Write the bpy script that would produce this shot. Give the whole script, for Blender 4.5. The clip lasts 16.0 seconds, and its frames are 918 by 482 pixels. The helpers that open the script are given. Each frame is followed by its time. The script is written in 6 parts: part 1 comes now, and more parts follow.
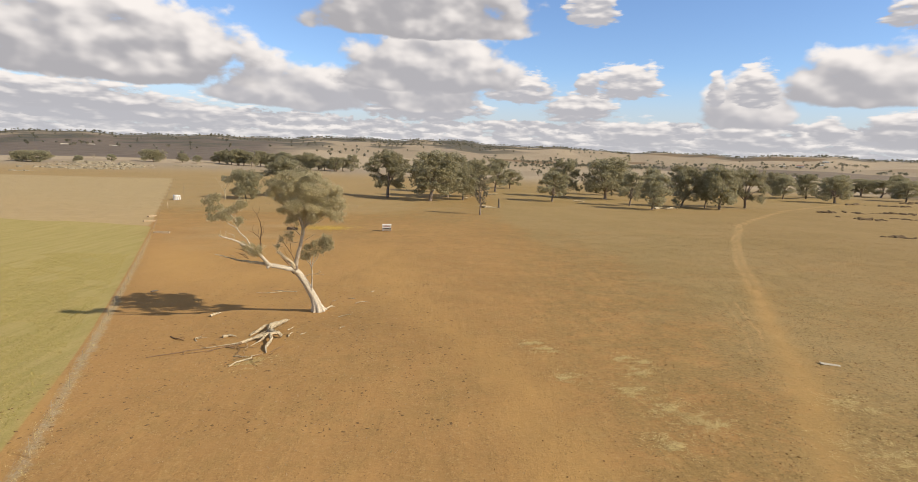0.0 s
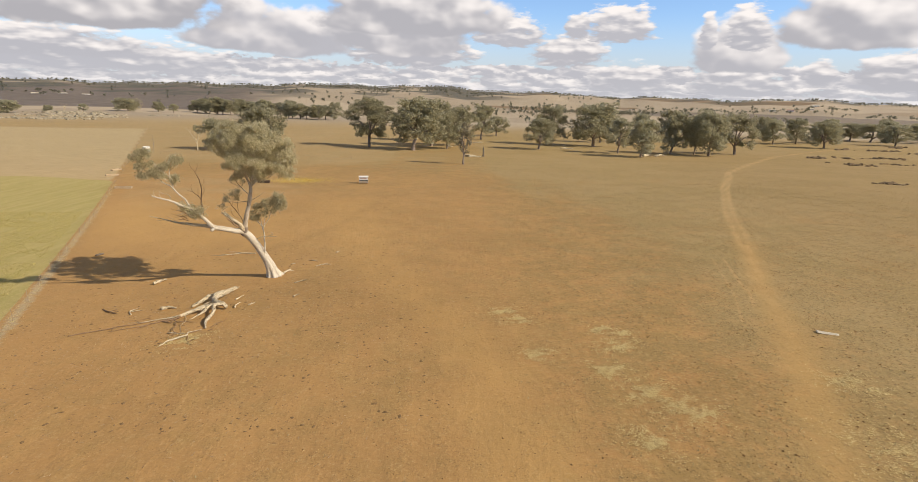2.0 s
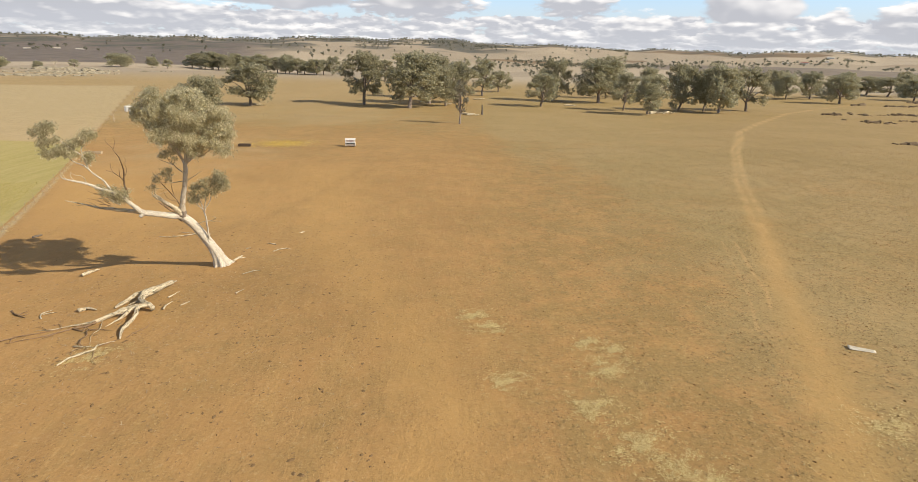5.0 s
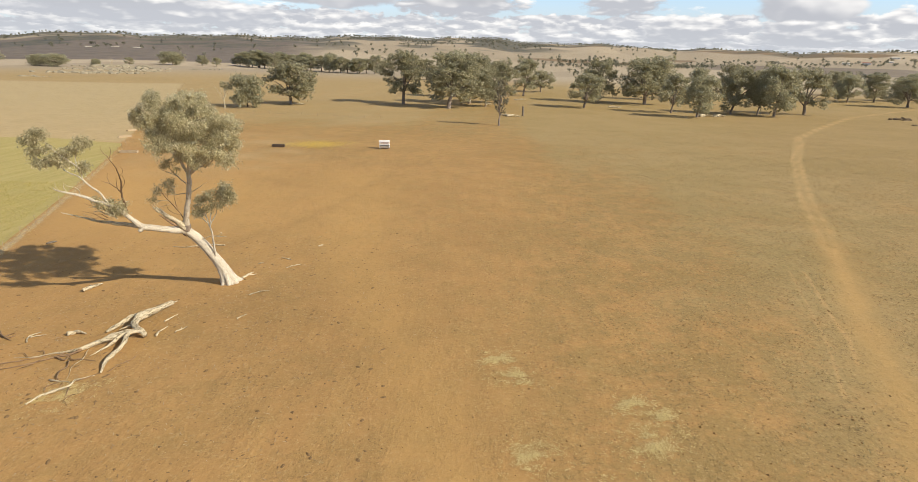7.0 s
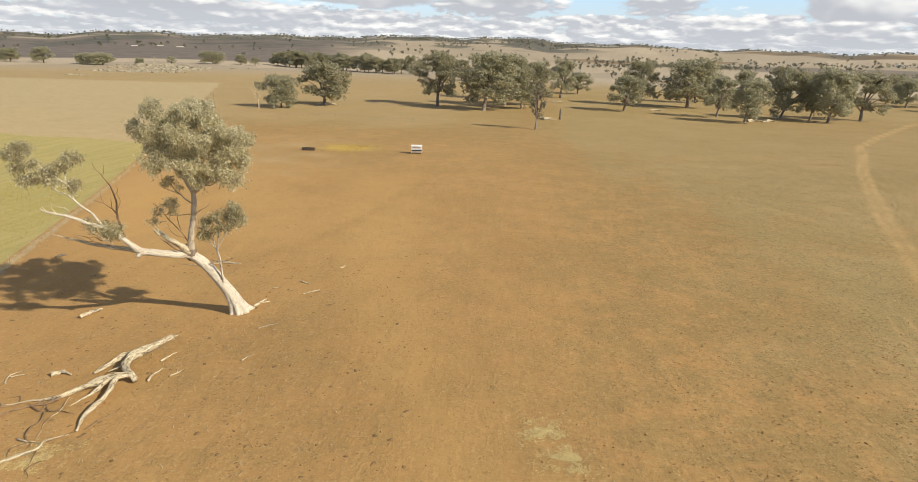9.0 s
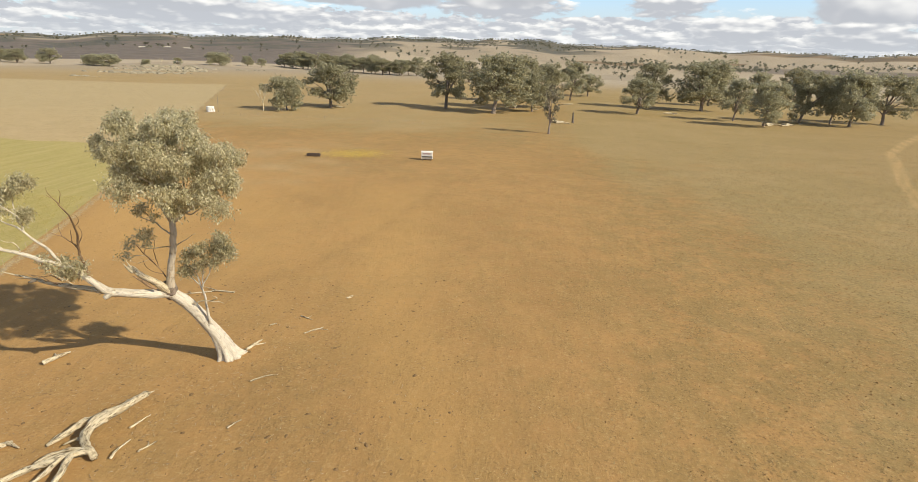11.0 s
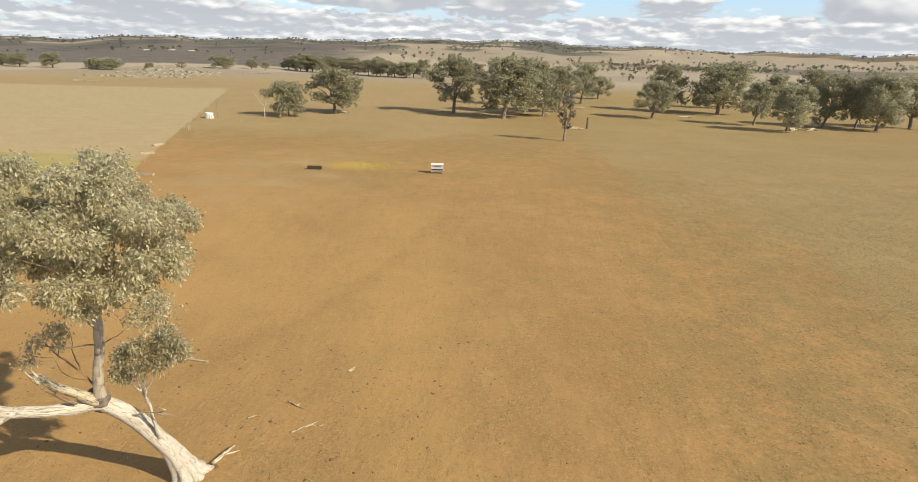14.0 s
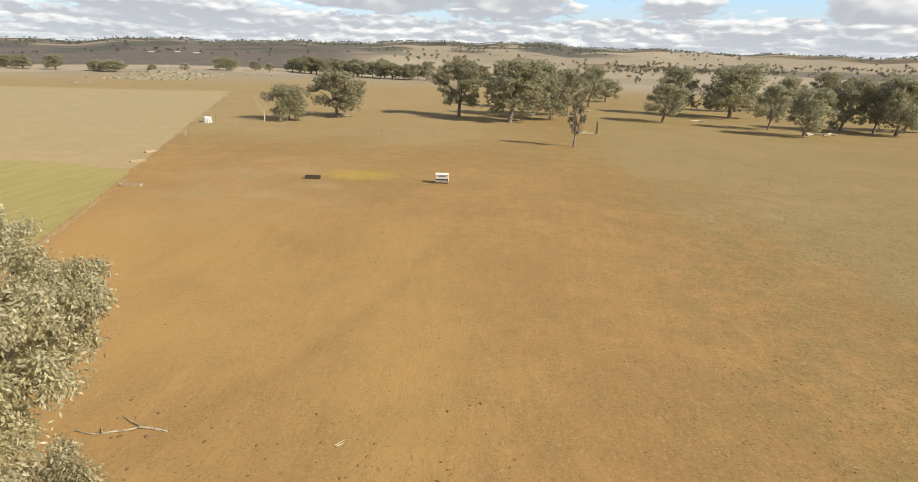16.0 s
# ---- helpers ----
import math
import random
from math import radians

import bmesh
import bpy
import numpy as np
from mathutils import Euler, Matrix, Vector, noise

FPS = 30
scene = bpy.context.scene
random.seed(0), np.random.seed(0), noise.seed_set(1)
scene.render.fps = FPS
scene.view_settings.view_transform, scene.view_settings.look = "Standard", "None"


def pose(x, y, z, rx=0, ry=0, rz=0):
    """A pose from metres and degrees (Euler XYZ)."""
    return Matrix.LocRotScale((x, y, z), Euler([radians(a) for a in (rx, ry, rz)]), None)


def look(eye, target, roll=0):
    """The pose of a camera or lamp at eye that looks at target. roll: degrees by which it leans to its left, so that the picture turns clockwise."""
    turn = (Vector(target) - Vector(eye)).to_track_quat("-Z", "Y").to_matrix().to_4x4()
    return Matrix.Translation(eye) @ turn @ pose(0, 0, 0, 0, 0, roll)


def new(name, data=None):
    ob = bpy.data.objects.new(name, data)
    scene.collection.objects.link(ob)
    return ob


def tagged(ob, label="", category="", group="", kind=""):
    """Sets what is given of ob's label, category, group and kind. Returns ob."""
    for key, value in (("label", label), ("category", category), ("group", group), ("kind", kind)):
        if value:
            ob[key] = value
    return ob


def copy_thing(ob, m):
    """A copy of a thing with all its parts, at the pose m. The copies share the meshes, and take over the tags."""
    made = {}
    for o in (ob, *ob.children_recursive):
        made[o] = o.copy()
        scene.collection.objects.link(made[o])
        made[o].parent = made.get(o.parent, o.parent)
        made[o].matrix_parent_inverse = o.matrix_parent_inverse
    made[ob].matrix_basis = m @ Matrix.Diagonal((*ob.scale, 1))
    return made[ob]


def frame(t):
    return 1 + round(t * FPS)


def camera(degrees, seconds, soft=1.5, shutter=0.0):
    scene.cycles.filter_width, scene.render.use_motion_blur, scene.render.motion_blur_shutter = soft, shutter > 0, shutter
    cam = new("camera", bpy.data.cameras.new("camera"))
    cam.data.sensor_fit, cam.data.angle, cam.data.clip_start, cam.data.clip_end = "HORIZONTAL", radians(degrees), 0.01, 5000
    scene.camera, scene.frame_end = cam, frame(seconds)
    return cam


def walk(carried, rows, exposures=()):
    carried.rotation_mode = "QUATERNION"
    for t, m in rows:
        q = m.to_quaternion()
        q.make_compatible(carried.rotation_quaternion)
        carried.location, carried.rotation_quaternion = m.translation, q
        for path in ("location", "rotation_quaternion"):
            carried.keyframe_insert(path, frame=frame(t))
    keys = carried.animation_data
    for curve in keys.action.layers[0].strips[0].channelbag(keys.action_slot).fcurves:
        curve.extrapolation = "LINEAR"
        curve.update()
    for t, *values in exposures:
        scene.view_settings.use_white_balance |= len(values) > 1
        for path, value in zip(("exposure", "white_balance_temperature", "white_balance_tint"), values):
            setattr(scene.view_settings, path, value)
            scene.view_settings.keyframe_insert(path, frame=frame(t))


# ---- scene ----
cam = camera(79.7, 16.0, soft=0.8)
EXPOSURE = [(0, 0.03, 7600, 11.5), (1.5, 0.05, 7550, 12.5), (3, 0.20, 7450, 11), (5.5, 0.26, 7300, 9), (9, 0.26, 7280, 7), (16, 0.25, 7250, 6)]
PATH = [
    (0, (-3.076, -2.419, 15.971), (-2.917, -0.451, 15.651), 2.1),
    (0.5, (-2.581, -1.115, 15.907), (-2.41, 0.849, 15.572), 2.0),
    (1, (-1.885, 0.309, 15.9), (-1.701, 2.265, 15.522), 1.9),
    (1.5, (-1.194, 1.614, 15.947), (-1.0, 3.557, 15.512), 1.8),
    (2, (-0.316, 3.101, 15.984), (-0.115, 5.027, 15.483), 1.7),
    (2.5, (0.383, 4.48, 15.966), (0.588, 6.389, 15.406), 1.6),
    (3, (1.11, 5.931, 16.036), (1.32, 7.821, 15.417), 1.5),
    (5.5, (3.988, 12.223, 16.63), (4.148, 14.107, 15.977), 1.4),
    (6, (4.48, 13.665, 16.611), (4.598, 15.551, 15.956), 1.5),
    (6.5, (4.794, 14.995, 16.684), (4.878, 16.883, 16.028), 1.5),
    (7, (4.882, 16.601, 16.786), (4.927, 18.49, 16.128), 1.6),
    (7.5, (4.879, 18.124, 16.793), (4.889, 20.012, 16.134), 1.7),
    (8, (4.722, 19.767, 16.838), (4.701, 21.655, 16.179), 1.8),
    (8.5, (4.558, 21.36, 16.93), (4.51, 23.248, 16.27), 1.8),
    (9, (4.385, 23.158, 16.984), (4.318, 25.044, 16.324), 1.8),
    (11.5, (2.03, 31.674, 16.882), (1.941, 33.562, 16.227), 1.8),
    (12, (1.589, 33.347, 17.012), (1.497, 35.235, 16.358), 1.7),
    (12.5, (1.152, 34.981, 17.095), (1.057, 36.869, 16.442), 1.7),
    (13, (0.783, 36.843, 17.222), (0.683, 38.731, 16.568), 1.7),
    (13.5, (0.471, 38.54, 17.293), (0.368, 40.427, 16.64), 1.7),
    (14, (0.205, 40.436, 17.342), (0.1, 42.324, 16.69), 1.6),
    (14.5, (0.013, 42.187, 17.406), (-0.095, 44.075, 16.755), 1.6),
    (15, (-0.301, 44.057, 17.472), (-0.412, 45.945, 16.823), 1.7),
    (15.5, (-0.441, 45.727, 17.6), (-0.557, 47.616, 16.951), 1.6),
    (16, (-0.697, 47.682, 17.54), (-0.817, 49.571, 16.893), 1.6),
]
walk(cam, [(t, look(eye, target, roll)) for t, eye, target, roll in PATH], EXPOSURE)

# ---- world: sky, clouds, sun ----
DIM_OVERHEAD = (0.185, 0.180, 0.180)          # dark cloud overhead, out of view, added to lower the fill light
SUN_EL, SUN_AZ = 33.5, 114.0          # degrees; azimuth clockwise from +y
WHITE, GREY, SHADE, HAZE = (0.86, 0.885, 0.96), (0.45, 0.49, 0.595), (0.365, 0.385, 0.45), (0.52, 0.59, 0.71)


def sock(tree, value, socket):
    """Link or set one input."""
    if isinstance(value, bpy.types.NodeSocket):
        tree.links.new(value, socket)
    elif isinstance(value, tuple) and len(value) == 3 and socket.type == "RGBA":
        socket.default_value = (*value, 1.0)
    else:
        socket.default_value = value


def calc(tree, op, a, b=None, c=None, clamp=False):
    n = tree.nodes.new("ShaderNodeMath")
    n.operation, n.use_clamp = op, clamp
    for i, v in enumerate((a, b, c)):
        if v is not None:
            sock(tree, v, n.inputs[i])
    return n.outputs[0]


def ramp(tree, v, lo, hi, a=0.0, b=1.0):
    """Smooth step of v from lo..hi to a..b."""
    n = tree.nodes.new("ShaderNodeMapRange")
    n.interpolation_type = "SMOOTHSTEP"
    sock(tree, v, n.inputs["Value"])
    for key, val in (("From Min", lo), ("From Max", hi), ("To Min", a), ("To Max", b)):
        n.inputs[key].default_value = val
    return n.outputs[0]


def blend(tree, fac, a, b, how="MIX"):
    n = tree.nodes.new("ShaderNodeMix")
    n.data_type, n.blend_type = "RGBA", how
    sock(tree, fac, n.inputs[0])
    sock(tree, a, n.inputs[6])
    sock(tree, b, n.inputs[7])
    return n.outputs[2]


def fuzz(tree, vector, scale, detail=4.0, rough=0.55, dims="3D"):
    n = tree.nodes.new("ShaderNodeTexNoise")
    n.noise_dimensions = dims
    if vector is not None:
        tree.links.new(vector, n.inputs["Vector"])
    n.inputs["Scale"].default_value, n.inputs["Detail"].default_value, n.inputs["Roughness"].default_value = scale, detail, rough
    return n.outputs[0]


world = bpy.data.worlds.new("sky")
scene.world = world
world.use_nodes = True
wt = world.node_tree
wt.nodes.clear()
sky = wt.nodes.new("ShaderNodeTexSky")
sky.sky_type, sky.sun_disc = "NISHITA", False
sky.sun_elevation, sky.sun_rotation = radians(SUN_EL), radians(SUN_AZ)
sky.altitude, sky.air_density, sky.dust_density, sky.ozone_density = 300.0, 1.0, 0.2, 3.0
where = wt.nodes.new("ShaderNodeTexCoord").outputs["Generated"]
xyz = wt.nodes.new("ShaderNodeSeparateXYZ")
wt.links.new(where, xyz.inputs[0])
AZ = calc(wt, "MULTIPLY", calc(wt, "ARCTAN2", xyz.outputs[0], xyz.outputs[1]), 57.2958)
EL = calc(wt, "MAXIMUM", calc(wt, "MULTIPLY", calc(wt, "ARCSINE", xyz.outputs[2]), 57.2958), 0.0)

# cumulus heaps, far ones first: azimuth, elevation of the flat base, half-width, height, darkness of the base
HEAPS = [(-25.9, 2.39, 12.5, 2.2, 0.0), (-30.2, 3.3, 9.6, 2.3, 0.1), (21.9, 1.96, 4.1, 2.3, 0.1), (31.4, 1.88, 4.6, 2.2, 0.1), (43.7, 2.4, 5.0, 3.0, 0.2),
         (37.7, 2.8, 1.6, 1.6, 0.1), (0.7, 3.95, 7.4, 2.3, 0.1), (16.2, 4.14, 4.3, 3.2, 0.1), (16.7, 6.67, 1.5, 1.9, 0.0), (20.9, 6.37, 3.7, 3.1, 0.0)]
HEAPS += [(10.3, 5.88, 4.1, 2.6, 0.0), (31.1, 3.96, 4.3, 4.1, 0.2), (28.5, 5.88, 0.9, 2.9, 0.0), (31.8, 5.85, 2.4, 3.3, 0.1), (39.8, 5.82, 6.5, 5.0, 0.4),
          (-8.9, 4.35, 4.5, 4.2, 0.1), (-14.3, 4.83, 7.6, 4.3, 0.2), (0.0, 5.06, 8.0, 6.1, 0.3), (-26.7, 5.91, 13.3, 8.4, 0.6), (1.0, 6.81, 9.9, 6.4, 0.4)]
HEAPS += [(42.7, 11.59, 2.8, 2.3, 0.2), (16.7, 13.06, 3.0, 4.0, 0.0), (0.2, 11.8, 12.9, 8.8, 0.7)]


def dome(x, y, lift, scale, detail, rough):
    """Noise over the sky at azimuth x and elevation y."""
    p = wt.nodes.new("ShaderNodeCombineXYZ")
    sock(wt, x, p.inputs[0])
    sock(wt, y, p.inputs[1])
    p.inputs[2].default_value = lift
    return fuzz(wt, p.outputs[0], scale, detail, rough)


def lumps(lift, scale, tall, detail, rough, reach):
    """Puffs of a cloud, and how far each faces the sun in the east."""
    n = dome(AZ, calc(wt, "MULTIPLY", EL, tall), lift, scale, detail, rough)
    soft = dome(AZ, calc(wt, "MULTIPLY", EL, tall), lift, scale, 2.2, 0.45)
    toward_sun = dome(calc(wt, "ADD", AZ, reach * 0.8), calc(wt, "MULTIPLY", calc(wt, "ADD", EL, reach), tall), lift, scale, 2.2, 0.45)
    return n, soft, calc(wt, "SUBTRACT", soft, toward_sun)


def cloudiness():
    """Broken cover over the whole sky; the heaps stand in a clearer belt to the north."""
    v = calc(wt, "MULTIPLY", calc(wt, "LOGARITHM", calc(wt, "ADD", EL, 1.6), math.e), 2.9)
    high = ramp(wt, EL, 2.5, 6.5)
    a, b = dome(calc(wt, "MULTIPLY", AZ, 0.16), v, 0.0, 1.25, 9.0, 0.58), dome(calc(wt, "MULTIPLY", AZ, 0.34), v, 9.0, 1.25, 9.0, 0.58)
    total = calc(wt, "ADD", calc(wt, "MULTIPLY", a, high), calc(wt, "MULTIPLY", b, calc(wt, "SUBTRACT", 1.0, high)))
    total = calc(wt, "MULTIPLY_ADD", total, 1.15, -0.095)
    total = calc(wt, "MULTIPLY_ADD", ramp(wt, EL, 4.6, 2.2), 0.19, total)
    total = calc(wt, "MULTIPLY_ADD", ramp(wt, EL, 16.0, 34.0), 0.12, total)
    belt = calc(wt, "MULTIPLY", calc(wt, "MULTIPLY", ramp(wt, EL, 2.7, 4.2), ramp(wt, EL, 24.0, 15.0)), ramp(wt, calc(wt, "ABSOLUTE", calc(wt, "ADD", AZ, -4.0)), 62.0, 48.0))
    return calc(wt, "MULTIPLY_ADD", belt, -0.30, total), b


cover, low = cloudiness()
cover = ramp(wt, cover, 0.475, 0.57)
big, big_soft, big_lit = lumps(3.0, 0.26, 1.6, 6.0, 0.50, 0.9)
small, small_soft, small_lit = lumps(7.0, 0.52, 3.0, 7.0, 0.54, 0.36)
rows = calc(wt, "MULTIPLY_ADD", calc(wt, "LOGARITHM", calc(wt, "ADD", EL, 0.4), math.e), 2.3, calc(wt, "MULTIPLY_ADD", low, 2.2, calc(wt, "MULTIPLY", AZ, 0.03)))
saw = calc(wt, "FRACT", rows)
saw = calc(wt, "MULTIPLY", saw, ramp(wt, saw, 1.0, 0.84))
lit = calc(wt, "MULTIPLY_ADD", small_lit, 1.6, calc(wt, "MULTIPLY_ADD", saw, 0.55, calc(wt, "MULTIPLY_ADD", small, 1.6, -0.74)))
tone = blend(wt, ramp(wt, lit, -0.08, 1.05), GREY, WHITE)
# Upper sky, never in view, is darkened to weaken the fill in shadows.
tone = blend(wt, ramp(wt, EL, 16.0, 36.0, 0.0, 0.9), tone, DIM_OVERHEAD)
clear = blend(wt, 1.0, sky.outputs[0], (0.116, 0.142, 0.182), "MULTIPLY")
clear = blend(wt, ramp(wt, EL, 8.5, 0.5, 0.0, 0.9), clear, HAZE)
heavens = blend(wt, cover, clear, tone)
for a, base, w, h, dark in HEAPS:
    n, soft, facing = (big, big_soft, big_lit) if h > 4.0 else (small, small_soft, small_lit)
    u = calc(wt, "MULTIPLY_ADD", AZ, 1 / w, -a / w)
    v = calc(wt, "MULTIPLY_ADD", EL, 1 / h, -base / h)
    r = calc(wt, "MAXIMUM", v, calc(wt, "MULTIPLY", v, -0.85 * h))
    body = calc(wt, "SUBTRACT", calc(wt, "MULTIPLY_ADD", n, 2.2, -0.16 if h > 4.0 else -0.24), calc(wt, "MULTIPLY_ADD", u, calc(wt, "MULTIPLY", u, 1.0), calc(wt, "MULTIPLY", r, r)))
    lit = calc(wt, "MULTIPLY_ADD", facing, 1.5, calc(wt, "MULTIPLY_ADD", v, 0.95, calc(wt, "MULTIPLY_ADD", u, 0.12, calc(wt, "MULTIPLY_ADD", calc(wt, "ADD", soft, n), 0.45, -0.45))))
    grey = tuple(g + (d - g) * dark for g, d in zip(GREY, SHADE))
    heavens = blend(wt, ramp(wt, body, 0.0, 0.42), heavens, blend(wt, ramp(wt, lit, -0.12, 0.90), grey, WHITE))
heavens = blend(wt, calc(wt, "MULTIPLY", calc(wt, "EXPONENT", calc(wt, "MULTIPLY", EL, -0.8)), 0.5), heavens, HAZE)
back = wt.nodes.new("ShaderNodeBackground")
wt.links.new(heavens, back.inputs[0])
wt.links.new(back.outputs[0], wt.nodes.new("ShaderNodeOutputWorld").inputs[0])

sun = bpy.data.lights.new("sun", "SUN")
sun.energy, sun.angle, sun.color = 4.9, radians(0.55), (1.0, 0.93, 0.82)
toward = Vector((math.sin(radians(SUN_AZ)) * math.cos(radians(SUN_EL)), math.cos(radians(SUN_AZ)) * math.cos(radians(SUN_EL)), math.sin(radians(SUN_EL))))
new("sun", sun).matrix_world = look(toward * 300, (0, 0, 0))


# ---- the lie of the land ----
def step(v, lo, hi):
    s = np.clip((np.asarray(v, float) - lo) / (hi - lo), 0, 1)
    return s * s * (3 - 2 * s)


def waves(x, y, size, seed):
    """Cheap smooth noise, about -1 to 1."""
    rng = np.random.RandomState(seed)
    total = np.zeros(np.shape(x))
    for k in range(6):
        a, ph, w = rng.uniform(0, math.pi), rng.uniform(0, 6.28), size * rng.uniform(0.6, 1.6)
        total += np.sin((x * math.cos(a) + y * math.sin(a)) * 2 * math.pi / w + ph)
    return total / 3.2


def land(x, y):
    """Height of the ground: a gentle fall from the flight's start into a broad basin, and hills beyond."""
    x, y = np.asarray(x, float), np.asarray(y, float)
    r = np.hypot(x, y) + 1e-6
    az = np.degrees(np.arctan2(x, y))
    close, s = np.exp(-(r / 170) ** 2), r * r / (r * r + 62500.0)
    z = (0.0451 * x - 0.03363 * y) * close + s * (3.601 - 2.933 * x / r - 21.688 * y / r)
    ridge = 62 + 27 * np.exp(-(az / 16) ** 2) - 25 * np.exp(-((az + 42) / 10) ** 2) + 5 * np.sin(az * 0.55) + 3 * np.sin(az * 1.3 + 2)
    z = z + ridge * step(r, 900, 3500) * (1 - 0.45 * step(r, 3550, 4900))
    for hx, hy, h, w in ((-330, 1950, 20, 420), (640, 2150, 20, 260), (-1050, 2050, 14, 330), (-120, 2900, 5, 380), (1600, 2300, 8, 420), (300, 3100, 3, 300)):
        z = z + h * np.exp(-((x - hx) ** 2 + (y - hy) ** 2) / w ** 2)
    z = z + step(r, 450, 1400) * (3.0 * np.sin(x / 210 + 1) * np.sin(y / 260 + 0.4) + 2 * np.sin(x / 90 + y / 130))
    near = 1 - step(r, 300, 420)
    return z + near * (0.035 * waves(x, y, 9, 5) + 0.012 * waves(x, y, 2.6, 6))


def at(x, y):
    return float(land(x, y))


def fence_x(y):
    return -14.2 - 0.4 * y


# ---- materials ----
def material(name, rough=0.85, spec=0.3):
    m = bpy.data.materials.new(name)
    m.use_nodes = True
    bsdf = m.node_tree.nodes["Principled BSDF"]
    bsdf.inputs["Roughness"].default_value = rough
    bsdf.inputs["Specular IOR Level"].default_value = spec
    return m, m.node_tree, bsdf


def place(tree):
    return tree.nodes.new("ShaderNodeNewGeometry").outputs["Position"]


def bumped(tree, bsdf, height, strength=0.5, distance=0.05):
    b = tree.nodes.new("ShaderNodeBump")
    b.inputs["Strength"].default_value, b.inputs["Distance"].default_value = strength, distance
    tree.links.new(height, b.inputs["Height"])
    tree.links.new(b.outputs[0], bsdf.inputs["Normal"])


def plain(name, colour, other, scale=3.0, rough=0.8, bump=0.3, spec=0.3, metal=0.0, fine=30.0):
    """Two tones mixed by coarse and fine noise, with a little relief."""
    m, t, b = material(name, rough, spec)
    p = place(t)
    n = calc(t, "MULTIPLY_ADD", fuzz(t, p, scale, 5), 0.65, calc(t, "MULTIPLY", fuzz(t, p, fine, 3), 0.35))
    sock(t, blend(t, ramp(t, n, 0.35, 0.65), colour, other), b.inputs["Base Color"])
    b.inputs["Metallic"].default_value = metal
    bumped(t, b, n, bump, 0.03)
    return m


def bark_material(name, pale, dark, blotch, cracks=0.5, relief=0.8):
    """Bark or bare timber with streaks and cracks along the grain."""
    m, t, b = material(name, 0.92, 0.12)
    p = place(t)
    along = t.nodes.new("ShaderNodeAttribute")
    along.attribute_name = "grain"
    mapping = t.nodes.new("ShaderNodeMapping")
    mapping.inputs["Scale"].default_value = (1.0, 1.0, 0.14)
    t.links.new(along.outputs["Vector"], mapping.inputs[0])
    streak, crack = fuzz(t, mapping.outputs[0], 9.0, 7, 0.65), fuzz(t, mapping.outputs[0], 24.0, 4, 0.6)
    patch = fuzz(t, p, 2.0, 6, 0.65)
    c = blend(t, ramp(t, streak, 0.46, 0.74), pale, blotch)
    c = blend(t, calc(t, "MULTIPLY", ramp(t, patch, 0.54, 0.68), 0.6), c, dark)
    c = blend(t, calc(t, "MULTIPLY", ramp(t, crack, 0.56, 0.66), cracks), c, dark)
    sock(t, c, b.inputs["Base Color"])
    bumped(t, b, calc(t, "SUBTRACT", streak, calc(t, "MULTIPLY", ramp(t, crack, 0.52, 0.68), 0.8)), relief, 0.07)
    return m


def leaf_material(name, dark, mid, light):
    m, t, b = material(name, 0.42, 0.5)
    rnd = t.nodes.new("ShaderNodeNewGeometry").outputs["Random Per Island"]
    c = blend(t, ramp(t, rnd, 0.0, 0.6), dark, mid)
    c = blend(t, ramp(t, rnd, 0.6, 1.0), c, light)
    tone2 = t.nodes.new("ShaderNodeObjectInfo").outputs["Random"]
    c = blend(t, calc(t, "MULTIPLY", tone2, 0.25), c, (0.16, 0.13, 0.05))
    sock(t, c, b.inputs["Base Color"])
    tr = t.nodes.new("ShaderNodeBsdfTranslucent")
    sock(t, c, tr.inputs["Color"])
    mx = t.nodes.new("ShaderNodeMixShader")
    mx.inputs[0].default_value = 0.5
    t.links.new(b.outputs[0], mx.inputs[1])
    t.links.new(tr.outputs[0], mx.inputs[2])
    t.links.new(mx.outputs[0], t.nodes["Material Output"].inputs[0])
    return m


